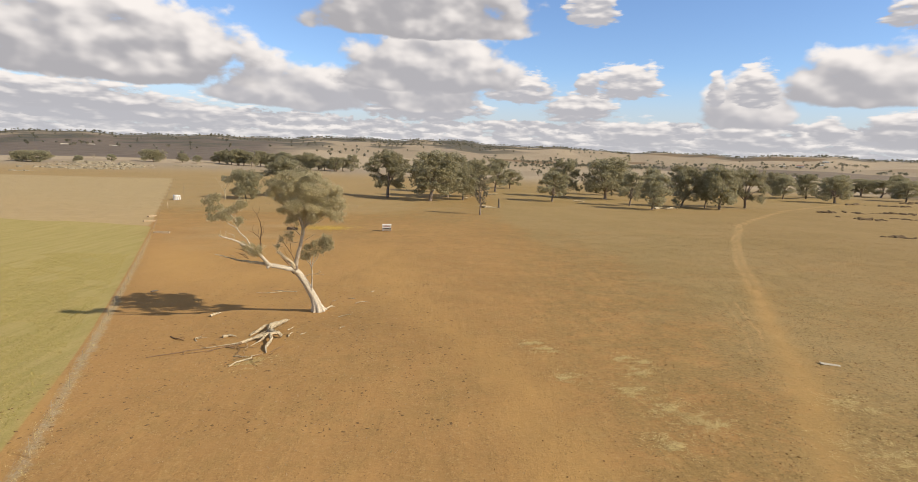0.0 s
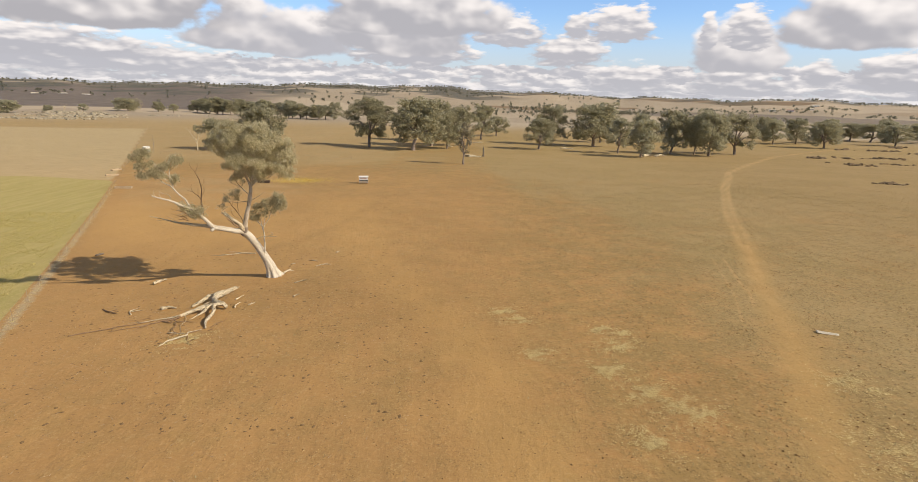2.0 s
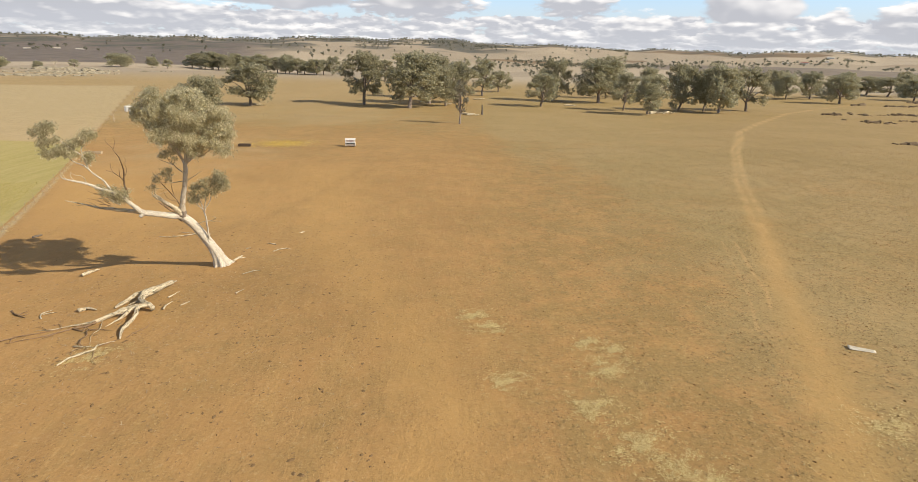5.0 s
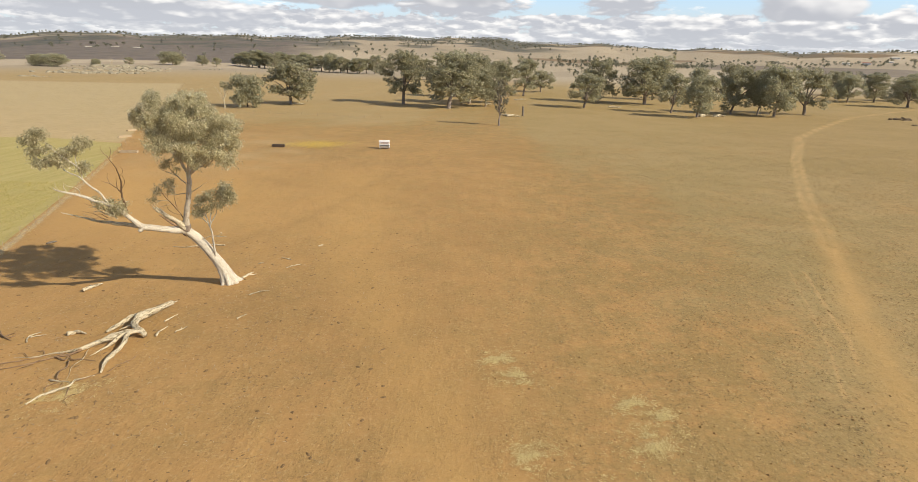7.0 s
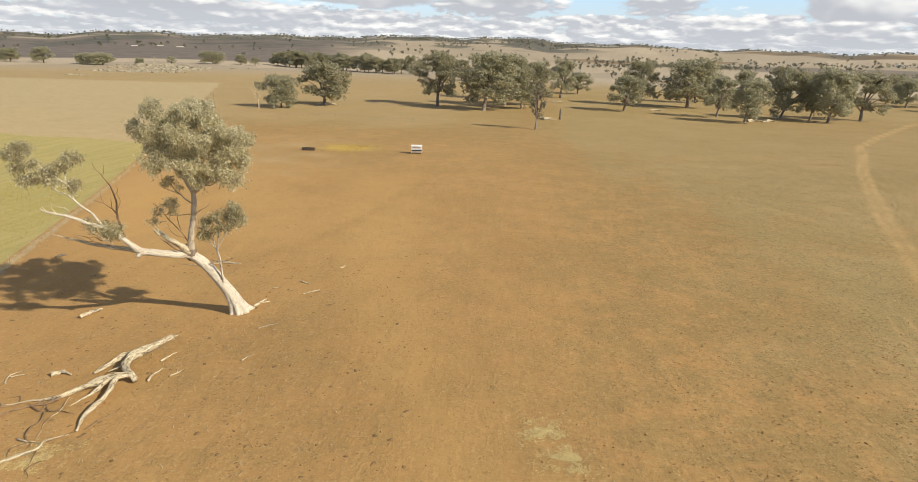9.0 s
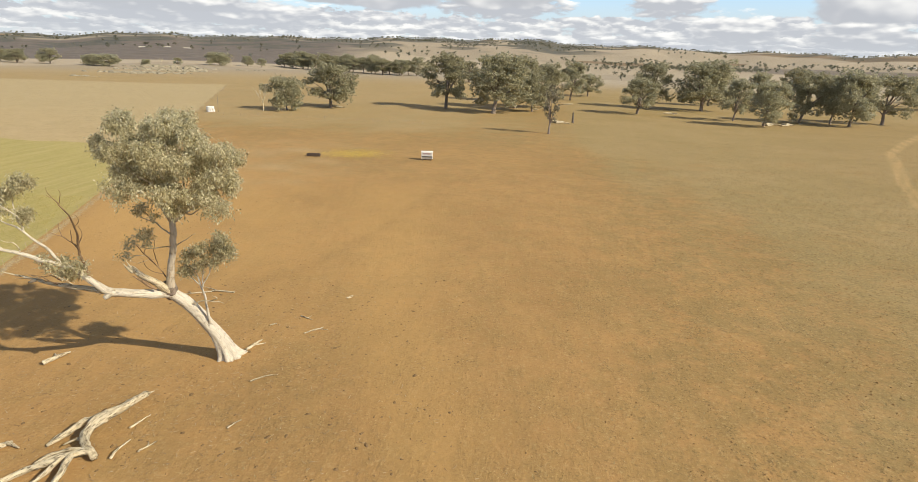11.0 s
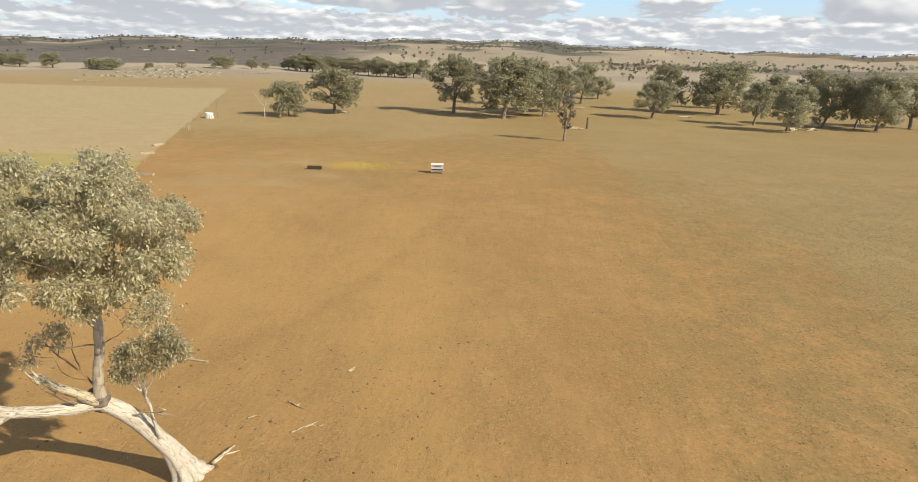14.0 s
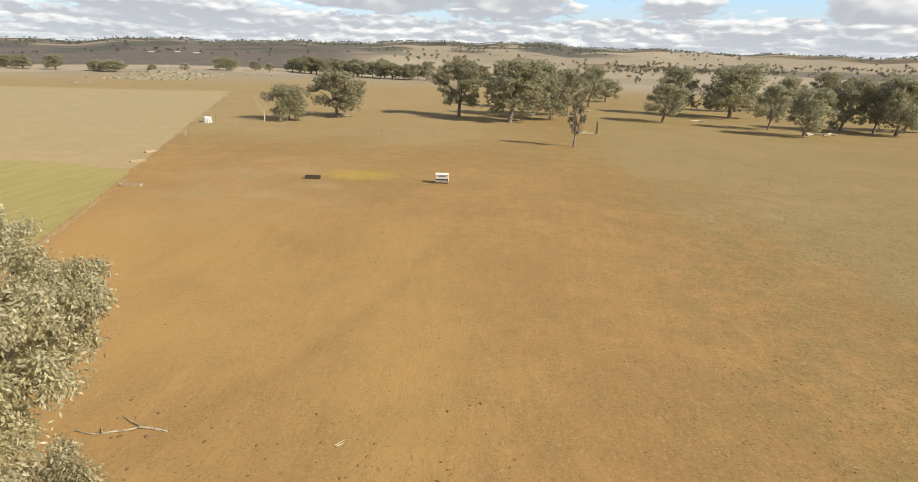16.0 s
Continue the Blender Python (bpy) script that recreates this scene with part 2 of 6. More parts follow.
def ground_material():
    m, t, b = material("dry_paddock_soil", 0.95, 0.12)
    p = place(t)
    za, zb, zc = (t.nodes.new("ShaderNodeVertexColor") for _ in range(3))
    za.layer_name, zb.layer_name, zc.layer_name = "zone_a", "zone_b", "zone_c"
    sa, sb, sc = (t.nodes.new("ShaderNodeSeparateColor") for _ in range(3))
    t.links.new(zc.outputs[0], sc.inputs[0])
    dust, trodden, verge = sc.outputs[0], sc.outputs[1], sc.outputs[2]
    t.links.new(za.outputs[0], sa.inputs[0])
    t.links.new(zb.outputs[0], sb.inputs[0])
    crop, stubble, track = sa.outputs[0], sa.outputs[1], sa.outputs[2]
    grass, straw, fallow_and_cloud_shade = sb.outputs[0], sb.outputs[1], sb.outputs[2]
    wide, broad, fine, grit = fuzz(t, p, 0.035, 5, 0.6), fuzz(t, p, 0.20, 5, 0.6), fuzz(t, p, 1.7, 6, 0.7), fuzz(t, p, 7.0, 4, 0.7)
    mid = calc(t, "MULTIPLY_ADD", fuzz(t, p, 0.52, 6, 0.68), 0.62, calc(t, "MULTIPLY", broad, 0.38))
    settled = calc(t, "SUBTRACT", 1.0, dust)
    c = blend(t, ramp(t, wide, 0.38, 0.62), (0.415, 0.245, 0.101), (0.366, 0.216, 0.089))
    lanes = t.nodes.new("ShaderNodeMapping")
    lanes.inputs["Rotation"].default_value = (0, 0, radians(9))
    lanes.inputs["Scale"].default_value = (1.0, 0.30, 1.0)
    t.links.new(p, lanes.inputs[0])
    trail = fuzz(t, lanes.outputs[0], 0.55, 5, 0.6)
    c = blend(t, calc(t, "MULTIPLY", ramp(t, trail, 0.48, 0.66), 0.42), c, (0.445, 0.277, 0.112))
    c = blend(t, calc(t, "MULTIPLY", calc(t, "MULTIPLY", ramp(t, mid, 0.45, 0.64), 0.5), settled), c, (0.318, 0.208, 0.085))
    g = calc(t, "MULTIPLY", grass, ramp(t, calc(t, "MULTIPLY_ADD", fine, 0.35, calc(t, "MULTIPLY", mid, 0.65)), 0.40, 0.54))
    c = blend(t, calc(t, "MULTIPLY", g, 0.75), c, (0.235, 0.182, 0.078))
    far_grass = ramp(t, grass, 0.62, 1.0)
    c = blend(t, calc(t, "MULTIPLY", far_grass, 0.75), c, blend(t, ramp(t, wide, 0.40, 0.62), (0.350, 0.266, 0.132), (0.312, 0.240, 0.112)))
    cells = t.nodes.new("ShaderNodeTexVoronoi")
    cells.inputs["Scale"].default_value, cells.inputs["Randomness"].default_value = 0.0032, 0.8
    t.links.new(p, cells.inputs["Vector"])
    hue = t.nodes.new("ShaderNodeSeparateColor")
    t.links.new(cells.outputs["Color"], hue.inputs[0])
    # Far paddock tones, greyed and lightened to carry distance haze in the colour.
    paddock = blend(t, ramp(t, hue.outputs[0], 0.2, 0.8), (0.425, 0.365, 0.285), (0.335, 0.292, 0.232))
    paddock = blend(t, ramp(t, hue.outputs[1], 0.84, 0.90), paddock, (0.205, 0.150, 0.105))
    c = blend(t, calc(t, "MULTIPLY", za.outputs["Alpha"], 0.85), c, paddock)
    s = blend(t, ramp(t, mid, 0.35, 0.65), (0.485, 0.402, 0.250), (0.450, 0.368, 0.215))
    c = blend(t, calc(t, "MULTIPLY", ramp(t, calc(t, "MULTIPLY_ADD", mid, 0.3, stubble), 0.35, 0.95), 0.68), c, s)
    turn = t.nodes.new("ShaderNodeMapping")
    turn.inputs["Rotation"].default_value = (0, 0, radians(-21.8))
    turn.inputs["Scale"].default_value = (1.0, 0.06, 1.0)
    t.links.new(p, turn.inputs[0])
    rows = fuzz(t, turn.outputs[0], 0.85, 5, 0.6)
    k = blend(t, ramp(t, rows, 0.30, 0.70), (0.335, 0.295, 0.106), (0.410, 0.340, 0.142))
    k = blend(t, calc(t, "MULTIPLY", ramp(t, fine, 0.48, 0.66), 0.45), k, (0.47, 0.375, 0.165))
    c = blend(t, ramp(t, calc(t, "MULTIPLY_ADD", fine, 0.25, crop), 0.5, 0.72), c, k)
    c = blend(t, calc(t, "MULTIPLY", ramp(t, calc(t, "MULTIPLY_ADD", mid, 0.35, track), 0.45, 0.95), 0.66), c, (0.51, 0.335, 0.155))
    c = blend(t, calc(t, "MULTIPLY", dust, 0.72), c, (0.480, 0.298, 0.115))
    c = blend(t, calc(t, "MULTIPLY", trodden, ramp(t, calc(t, "MULTIPLY_ADD", mid, 0.5, calc(t, "MULTIPLY", fine, 0.5)), 0.30, 0.62)), c, (0.255, 0.160, 0.068))
    c = blend(t, calc(t, "MULTIPLY", ramp(t, calc(t, "MULTIPLY_ADD", fine, 1.1, verge), 0.75, 1.25), 0.8), c, blend(t, ramp(t, grit, 0.35, 0.65), (0.33, 0.27, 0.17), (0.48, 0.42, 0.295)))
    # Dark far band: a cloud's shadow put into the soil colour, plus one fallow field.
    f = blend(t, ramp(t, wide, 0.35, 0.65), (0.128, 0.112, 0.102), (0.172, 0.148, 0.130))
    c = blend(t, fallow_and_cloud_shade, c, f)
    # Dark woodland ground, with the blue-grey of far haze put into its colour.
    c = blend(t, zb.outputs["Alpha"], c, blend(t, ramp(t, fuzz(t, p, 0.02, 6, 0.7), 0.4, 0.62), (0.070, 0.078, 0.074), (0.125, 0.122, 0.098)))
    c = blend(t, calc(t, "MULTIPLY", ramp(t, calc(t, "MULTIPLY_ADD", grit, 0.9, calc(t, "MULTIPLY_ADD", fine, 0.6, calc(t, "MULTIPLY", straw, 0.34))), 0.98, 1.3), 0.75), c, (0.50, 0.38, 0.185))
    rough_soil = ramp(t, calc(t, "MULTIPLY_ADD", fuzz(t, lanes.outputs[0], 0.8, 5, 0.65), 0.6, calc(t, "MULTIPLY", mid, 0.4)), 0.43, 0.58, 0.30, 1.0)
    speck = fuzz(t, p, 5.0, 2, 0.6)
    dots = calc(t, "MULTIPLY", calc(t, "MULTIPLY", ramp(t, speck, 0.585, 0.645), rough_soil), calc(t, "MULTIPLY", calc(t, "MULTIPLY_ADD", grass, 0.55, 0.32), calc(t, "MULTIPLY_ADD", dust, -0.8, 1.0)))
    c = blend(t, dots, c, (0.155, 0.105, 0.052))
    c = blend(t, calc(t, "MULTIPLY", calc(t, "MULTIPLY", ramp(t, grit, 0.57, 0.70), rough_soil), 0.55), c, (0.56, 0.40, 0.20))
    c = blend(t, calc(t, "MULTIPLY", calc(t, "MULTIPLY", ramp(t, grit, 0.45, 0.30), rough_soil), 0.6), c, (0.20, 0.12, 0.052))
    fleck = fuzz(t, p, 3.1, 3, 0.75)
    flecks = calc(t, "MULTIPLY", calc(t, "MULTIPLY", ramp(t, fleck, 0.54, 0.66), settled), ramp(t, za.outputs["Alpha"], 0.6, 0.0))
    c = blend(t, calc(t, "MULTIPLY", flecks, calc(t, "MULTIPLY_ADD", grass, 0.35, 0.15)), c, (0.195, 0.130, 0.060))
    pale = calc(t, "MULTIPLY", calc(t, "MULTIPLY", ramp(t, fleck, 0.44, 0.34), settled), ramp(t, za.outputs["Alpha"], 0.6, 0.0))
    c = blend(t, calc(t, "MULTIPLY", pale, 0.32), c, (0.50, 0.36, 0.18))
    sock(t, c, b.inputs["Base Color"])
    bumped(t, b, calc(t, "ADD", calc(t, "MULTIPLY", fine, 0.8), calc(t, "MULTIPLY", calc(t, "MULTIPLY", grit, rough_soil), 0.45)), 0.75, 0.11)
    return m


SOIL = ground_material()
BARK = bark_material("gum_bark", (0.58, 0.525, 0.43), (0.25, 0.20, 0.15), (0.46, 0.395, 0.305), 0.45, 0.8)
BARK_STEM = bark_material("brown_gum_bark", (0.50, 0.435, 0.34), (0.19, 0.145, 0.10), (0.34, 0.27, 0.19), 0.3, 0.6)
BARK_FAR = bark_material("rough_bark", (0.26, 0.21, 0.17), (0.11, 0.09, 0.07), (0.18, 0.145, 0.115))
DEADWOOD = bark_material("bleached_timber", (0.60, 0.515, 0.365), (0.115, 0.08, 0.045), (0.36, 0.28, 0.175), 0.85, 1.0)
TWIG = bark_material("dark_twig", (0.30, 0.20, 0.12), (0.13, 0.08, 0.05), (0.22, 0.145, 0.09))
LEAF = leaf_material("gum_leaf", (0.33, 0.303, 0.178), (0.57, 0.52, 0.335), (0.74, 0.67, 0.47))
LEAF_FAR = leaf_material("gum_foliage", (0.285, 0.28, 0.178), (0.44, 0.418, 0.28), (0.57, 0.53, 0.375))
LEAF_GREY = leaf_material("sparse_foliage", (0.17, 0.15, 0.10), (0.26, 0.23, 0.16), (0.36, 0.32, 0.23))


# ---- mesh helpers ----
class Limb(list):
    """Vertices of a limb, with the way of its grain."""
    grain = ()


def mesh_object(name, verts, faces, mat, parent=None, smooth=False):
    me = bpy.data.meshes.new(name)
    me.from_pydata(verts if isinstance(verts, list) else verts.tolist(), [], faces if isinstance(faces, list) else faces.tolist())
    if isinstance(verts, Limb):
        layer = me.attributes.new("grain", "FLOAT_VECTOR", "POINT")
        layer.data.foreach_set("vector", np.array(verts.grain, np.float32).reshape(-1))
    me.materials.append(mat)
    if smooth:
        me.shade_smooth()
    ob = new(name, me)
    ob.parent = parent
    return ob


def part(name, bm, mat, parent, label="", smooth=False):
    """One bmesh as one mesh object under a thing or a part."""
    me = bpy.data.meshes.new(name)
    bm.to_mesh(me)
    bm.free()
    me.materials.append(mat)
    if smooth:
        me.shade_smooth()
    ob = new(name, me)
    ob.parent = parent
    return tagged(ob, label) if label else ob


def thing(name, label, category, x=0.0, y=0.0, z=0.0, turn=0.0, group="", kind=""):
    ob = new(name)
    ob.matrix_world = pose(x, y, z, 0, 0, turn)
    return tagged(ob, label, category, group, kind)


def smooth_line(pts, n):
    """n points along a Catmull-Rom line."""
    p = np.array([pts[0], *pts, pts[-1]], float)
    out = []
    for u in np.linspace(0, len(pts) - 1 - 1e-6, n):
        i, f = int(u), u - int(u)
        a, b, c, d = p[i : i + 4]
        out.append(0.5 * (2 * b + (c - a) * f + (2 * a - 5 * b + 4 * c - d) * f * f + (3 * b - a - 3 * c + d) * f ** 3))
    return np.array(out)


def tube(pts, radii, sides=8, n=None, knobs=0.0, seed=0, wander=0.0):
    """A tapering, knotty limb along pts, which strays by wander; returns verts and faces."""
    n = n or max(4, 3 * len(pts))
    line = smooth_line(pts, n)
    rad = np.interp(np.linspace(0, 1, n), np.linspace(0, 1, len(radii)), radii)
    if wander:
        for i in range(1, n - 1):
            p = Vector(line[i]) * 0.9 + Vector((seed * 3.7, 0, 0))
            line[i] += wander * (np.array(noise.noise_vector(p)) + 0.6 * np.array(noise.noise_vector(p * 2.7)))
    verts, faces, run = Limb(), [], 0.0
    verts.grain = []
    side = np.array([0.31, 0.95, 0.05])
    for i in range(n):
        ahead = line[min(i + 1, n - 1)] - line[max(i - 1, 0)]
        ahead = ahead / (np.linalg.norm(ahead) + 1e-9)
        side = side - ahead * (side @ ahead)
        side = side / (np.linalg.norm(side) + 1e-9)
        third = np.cross(ahead, side)
        run += float(np.linalg.norm(line[i] - line[i - 1])) if i else 7.0 * seed
        for k in range(sides):
            a = 2 * math.pi * k / sides
            d = math.cos(a) * side + math.sin(a) * third
            w = rad[i]
            if knobs:
                q = Vector(line[i]) * 0.8 + Vector(d) * 1.3 + Vector((0, seed * 1.9, 0))
                w *= 1 + knobs * (2.2 * noise.noise(q) + 1.2 * noise.noise(q * 2.9) + 0.9 * noise.noise(Vector(d) * 4.3 + q * 0.6))
            verts.append((line[i] + w * d).tolist())
            verts.grain.append((rad[i] * math.cos(a), rad[i] * math.sin(a), run))
        if i:
            o = (i - 1) * sides
            faces += [[o + k, o + (k + 1) % sides, o + sides + (k + 1) % sides, o + sides + k] for k in range(sides)]
    faces += [list(range(sides))[::-1], [(n - 1) * sides + k for k in range(sides)]]
    return verts, faces


def joined(pieces):
    verts, faces = Limb(), []
    verts.grain = []
    for v, f in pieces:
        o = len(verts)
        verts += v
        verts.grain += v.grain
        faces += [[o + i for i in q] for q in f]
    return verts, faces


def leaf_cloud(puffs, count, length, width, droop, rng, bunch=10, spread=0.3, hollow=0.5, sub=0, loose=0.95):
    """Leaves in bunches over the shells of puffs (x, y, z, radius, flatness); each leaf is a bent blade."""
    puffs = np.array(puffs, float)
    if sub:
        more = []
        for x, y, z, r, q in puffs:
            for _ in range(sub):
                d = rng.normal(size=3)
                d *= r * rng.uniform(0.45, loose) / np.linalg.norm(d)
                more.append((x + d[0], y + d[1], z + d[2] * q, r * rng.uniform(0.32, 0.58), rng.uniform(0.65, 1.0)))
        puffs = np.array(more)
    share = puffs[:, 3] ** 2
    pick = rng.choice(len(puffs), size=count // bunch, p=share / share.sum())
    d = rng.normal(size=(len(pick), 3))
    d /= np.linalg.norm(d, axis=1, keepdims=True)
    rad = puffs[pick, 3] * (hollow + (1 - hollow) * rng.uniform(0, 1, len(pick)) ** 0.6) * rng.uniform(0.85, 1.16, len(pick))
    core = puffs[pick, :3] + d * rad[:, None] * np.stack([np.ones(len(pick)), np.ones(len(pick)), puffs[pick, 4]], 1)
    core, out = np.repeat(core, bunch, 0), np.repeat(d, bunch, 0)
    n = len(core)
    root = core + rng.normal(size=(n, 3)) * spread
    run = out * (1 - droop) + rng.normal(size=(n, 3)) * 0.55 + np.array([0, 0, -droop * 1.4])
    run /= np.linalg.norm(run, axis=1, keepdims=True)
    side = np.cross(run, rng.normal(size=(n, 3)))
    side /= np.linalg.norm(side, axis=1, keepdims=True) + 1e-9
    size = rng.uniform(0.65, 1.35, (n, 1))
    mid = root + run * length * 0.45 * size + np.array([0, 0, 0.03]) * length
    tip = root + run * length * size
    verts = np.stack([root, mid + side * width * size, tip, mid - side * width * size], 1).reshape(-1, 3)
    faces = np.arange(4 * n).reshape(-1, 4)
    return verts, faces


# ---- ground: one sheet out to the hills ----
TRACK = [(14.5, 15.5), (19.3, 22.1), (25.3, 32.2), (30.6, 42.5), (36, 53.2), (43.6, 67), (50.5, 80), (60.5, 99), (85.1, 141.5),
         (105.8, 173.6), (118.6, 195), (142, 223.6), (165, 250), (207.7, 296.9), (261, 340), (330, 390), (420, 440)]
WHEELS = [[(37.7, 62.9), (35.4, 57.2), (33.4, 52.4), (32.2, 49.1), (30.2, 45.5)], [(36.4, 62.9), (33.0, 54.7), (30.6, 49.1), (28.7, 45.3), (27.0, 42.0)],
          [(29.6, 83.1), (27.6, 70.2), (26.3, 63.0), (25.4, 55.5), (24.2, 49.1)], [(30.3, 56.3), (27.3, 49.1), (26.1, 45.8)], [(31.6, 83.0), (29.5, 70.0), (28.1, 62.5)]]
STRAW = [(15.0, 41.9, 1.0), (16.3, 40.6, 1.2), (15.1, 38.3, 1.5), (13.1, 34.7, 1.4), (14.4, 31.2, 1.8), (15.9, 28.9, 1.6), (12.3, 26.5, 1.4), (24.0, 24.0, 3.6),
         (8.2, 47.3, 1.3), (9.0, 45.0, 1.2), (9.2, 37.7, 1.2), (-32, 161.5, 9.0), (-24, 163, 5.0), (27, 31, 2.0), (-17.2, 44.0, 1.8)]

WEEDS = [(6.1, 86.6, 3.5), (10, 89, 3.0), (16.1, 94.4, 6.0), (22, 76, 5.0), (18, 66, 3.0), (27, 84, 5.0), (12, 72, 2.5), (35, 70, 5.0), (3, 60, 1.6), (-14, 47, 3.0)]
LANE = [(4.6, 14), (5.2, 24.5), (5.6, 36), (3.6, 44.2), (-0.2, 55.8), (-4, 66), (-7, 80), (-9.7, 100), (-14, 118)]
TREAD = [(-4.0, 131.0), (-5.5, 122.4), (-7.4, 111.0), (-9.7, 100.3), (-11.5, 91.5), (-14.0, 84.0), (-17.5, 77.0), (-21.0, 70.0)]


def line_distance(x, y, line):
    best = np.full(x.shape, 1e9)
    for (ax, ay), (bx, by) in zip(line, line[1:]):
        dx, dy = bx - ax, by - ay
        f = np.clip(((x - ax) * dx + (y - ay) * dy) / (dx * dx + dy * dy), 0, 1)
        best = np.minimum(best, np.hypot(x - ax - f * dx, y - ay - f * dy))
    return best


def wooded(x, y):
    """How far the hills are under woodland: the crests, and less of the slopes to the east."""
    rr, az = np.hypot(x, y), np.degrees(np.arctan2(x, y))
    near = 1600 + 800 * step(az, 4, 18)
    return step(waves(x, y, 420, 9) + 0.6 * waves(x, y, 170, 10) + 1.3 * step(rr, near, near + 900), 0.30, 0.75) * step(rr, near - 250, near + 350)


def build_ground():
    ang = np.radians(np.concatenate([np.arange(-66, 66, 0.3), np.arange(66, 294, 3.0)]))
    rad = np.concatenate([[0.01], np.geomspace(4, 4900, 560)])
    a, r = np.meshgrid(ang, rad)
    x, y = (r * np.sin(a)), 15 + r * np.cos(a)
    z = land(x, y)
    dt = line_distance(x, y, TRACK)
    track = np.exp(-((dt + 0.35 * waves(x, y, 7, 15)) / np.interp(y, [20, 60, 120, 300], [1.6, 1.25, 1.3, 2.2])) ** 2) * np.interp(y, [15, 45, 85], [0.25, 0.42, 0.85])
    track = track * (1 - 0.55 * np.exp(-(dt / 0.45) ** 2) * (y > 70))
    for k, line in enumerate(WHEELS):
        d = line_distance(x, y, line) + 0.05 * waves(x, y, 3, 60 + k)
        track = np.maximum(track, (0.75, 0.65, 0.42, 0.4, 0.4)[k] * np.exp(-(d / 0.24) ** 2) * (r < 200))
    rut = np.exp(-((dt - 0.9) / 0.35) ** 2) * track
    z = z - 0.012 * rut
    side = (x - fence_x(y)) * 0.928
    worn = 0.9 * np.exp(-(((y - 24) / 16) ** 2))
    crop = step(-side - worn, -0.35, 0.75) * (1 - step(y + 0.12 * (x + 90) + 2 * waves(x, y, 30, 1), 156, 162)) * step(y, -400, -380)
    stubble = step(-side, -0.5, 1.5) * step(y, 150, 166) * (1 - step(y - 0.55 * (x + 187) * 0 + 0.45 * (-187 - x) + 9 * waves(x, y, 90, 2), 405, 460))
    verge = np.exp(-((side - 0.6 + 0.12 * waves(x, y, 6, 17)) / 0.62) ** 2) * (r < 260) * np.interp(y, [25, 45, 65, 130, 160], [0.50, 0.62, 0.66, 0.5, 0.0])
    pale = step(y + 10 * waves(x, y, 40, 22), 168, 240) * (1 - step(x - 0.1 * y, -50, 30)) * (1 - step(r, 620, 900)) * np.maximum(step(side, -1.5, 0.5), step(y, 330, 390))
    stubble = np.maximum(stubble, 0.42 * pale)
    bleached = np.exp(-(((x + 46) / 30) ** 2 + ((y - 150) / 48) ** 2) ** 2) * step(side, 1.0, 4.0) * (0.8 + 0.2 * waves(x, y, 16, 25))
    stubble = np.maximum(stubble, 0.46 * bleached)
    grass = 0.20 + 0.50 * step(x - 0.13 * (y - 30), 3, 18) + 0.22 * step(x - 0.2 * (y - 30), 16, 34) * (y < 150) + 0.62 * step(y + 0.26 * np.maximum(x, 0) + 0.04 * x + 20 * waves(x, y, 60, 3), 105, 245) + 0.08 * waves(x, y, 14, 4)
    grass = np.clip(grass - 0.28 * np.exp(-(side / 18) ** 2) * (y < 160), 0, 1)
    straw = np.zeros_like(x)
    for sx, sy, sr in STRAW:
        straw = np.maximum(straw, np.exp(-(((x - sx) ** 2 + (y - sy) ** 2) / (0.72 * sr) ** 2)))
    for sx, sy, sa, sb in ((-10, 219, 9, 3.5), (77, 390, 17, 17), (-80, 174, 9, 3), (-4, 322, 14, 7)):
        straw = np.maximum(straw, 0.9 * np.exp(-(((x - sx) / sa) ** 2 + ((y - sy) / sb) ** 2) ** 2))
    for sx, sy, sr in WEEDS:
        straw = np.maximum(straw, 0.30 * np.exp(-(((x - sx) ** 2 + (y - sy) ** 2) / sr ** 2)))
    lane = np.exp(-((line_distance(x, y, LANE) + 0.9 * waves(x, y, 8, 18)) / np.interp(y, [20, 45, 70, 110], [3.2, 2.6, 4.0, 9.0])) ** 2)
    lane = np.maximum(0.6 * lane, 0.85 * np.exp(-(((x + 34 + 0.3 * (y - 100)) / 17) ** 2 + ((y - 98) / 34) ** 2)) * step(side, 0.5, 2.5) * (0.75 + 0.25 * waves(x, y, 12, 23)))
    lane = np.maximum(lane, np.exp(-(((x + 47 + 0.4 * (y - 102)) / 11) ** 2 + ((y - 102) / 26) ** 2)) * step(side, 0.5, 2.5))
    dust = np.maximum(lane, 0.8 * np.exp(-((side + worn * 0.55 + 0.12) / 0.42) ** 2) * (worn > 0.25) * (r < 60))
    dust = np.maximum(dust, 0.8 * np.exp(-((dt + 0.4 * waves(x, y, 7, 15)) / 1.5) ** 2) * np.interp(y, [14, 30, 60, 95], [0.7, 0.9, 0.8, 0.0]))
    trodden = 0.30 * np.exp(-((line_distance(x, y, TREAD) + 0.3 * waves(x, y, 9, 19)) / 1.1) ** 2) * (y > 62)
    for sx, sy, sa, sb, depth in ((-12, 154.5, 13, 4, 0.3), (-66, 146, 9, 7, 0.3), (-36, 157, 14, 4, 0.3), (-11, 56, 13, 11, 0.38)):
        trodden = np.maximum(trodden, depth * np.exp(-(((x - sx) / sa) ** 2 + ((y - sy) / sb) ** 2)))
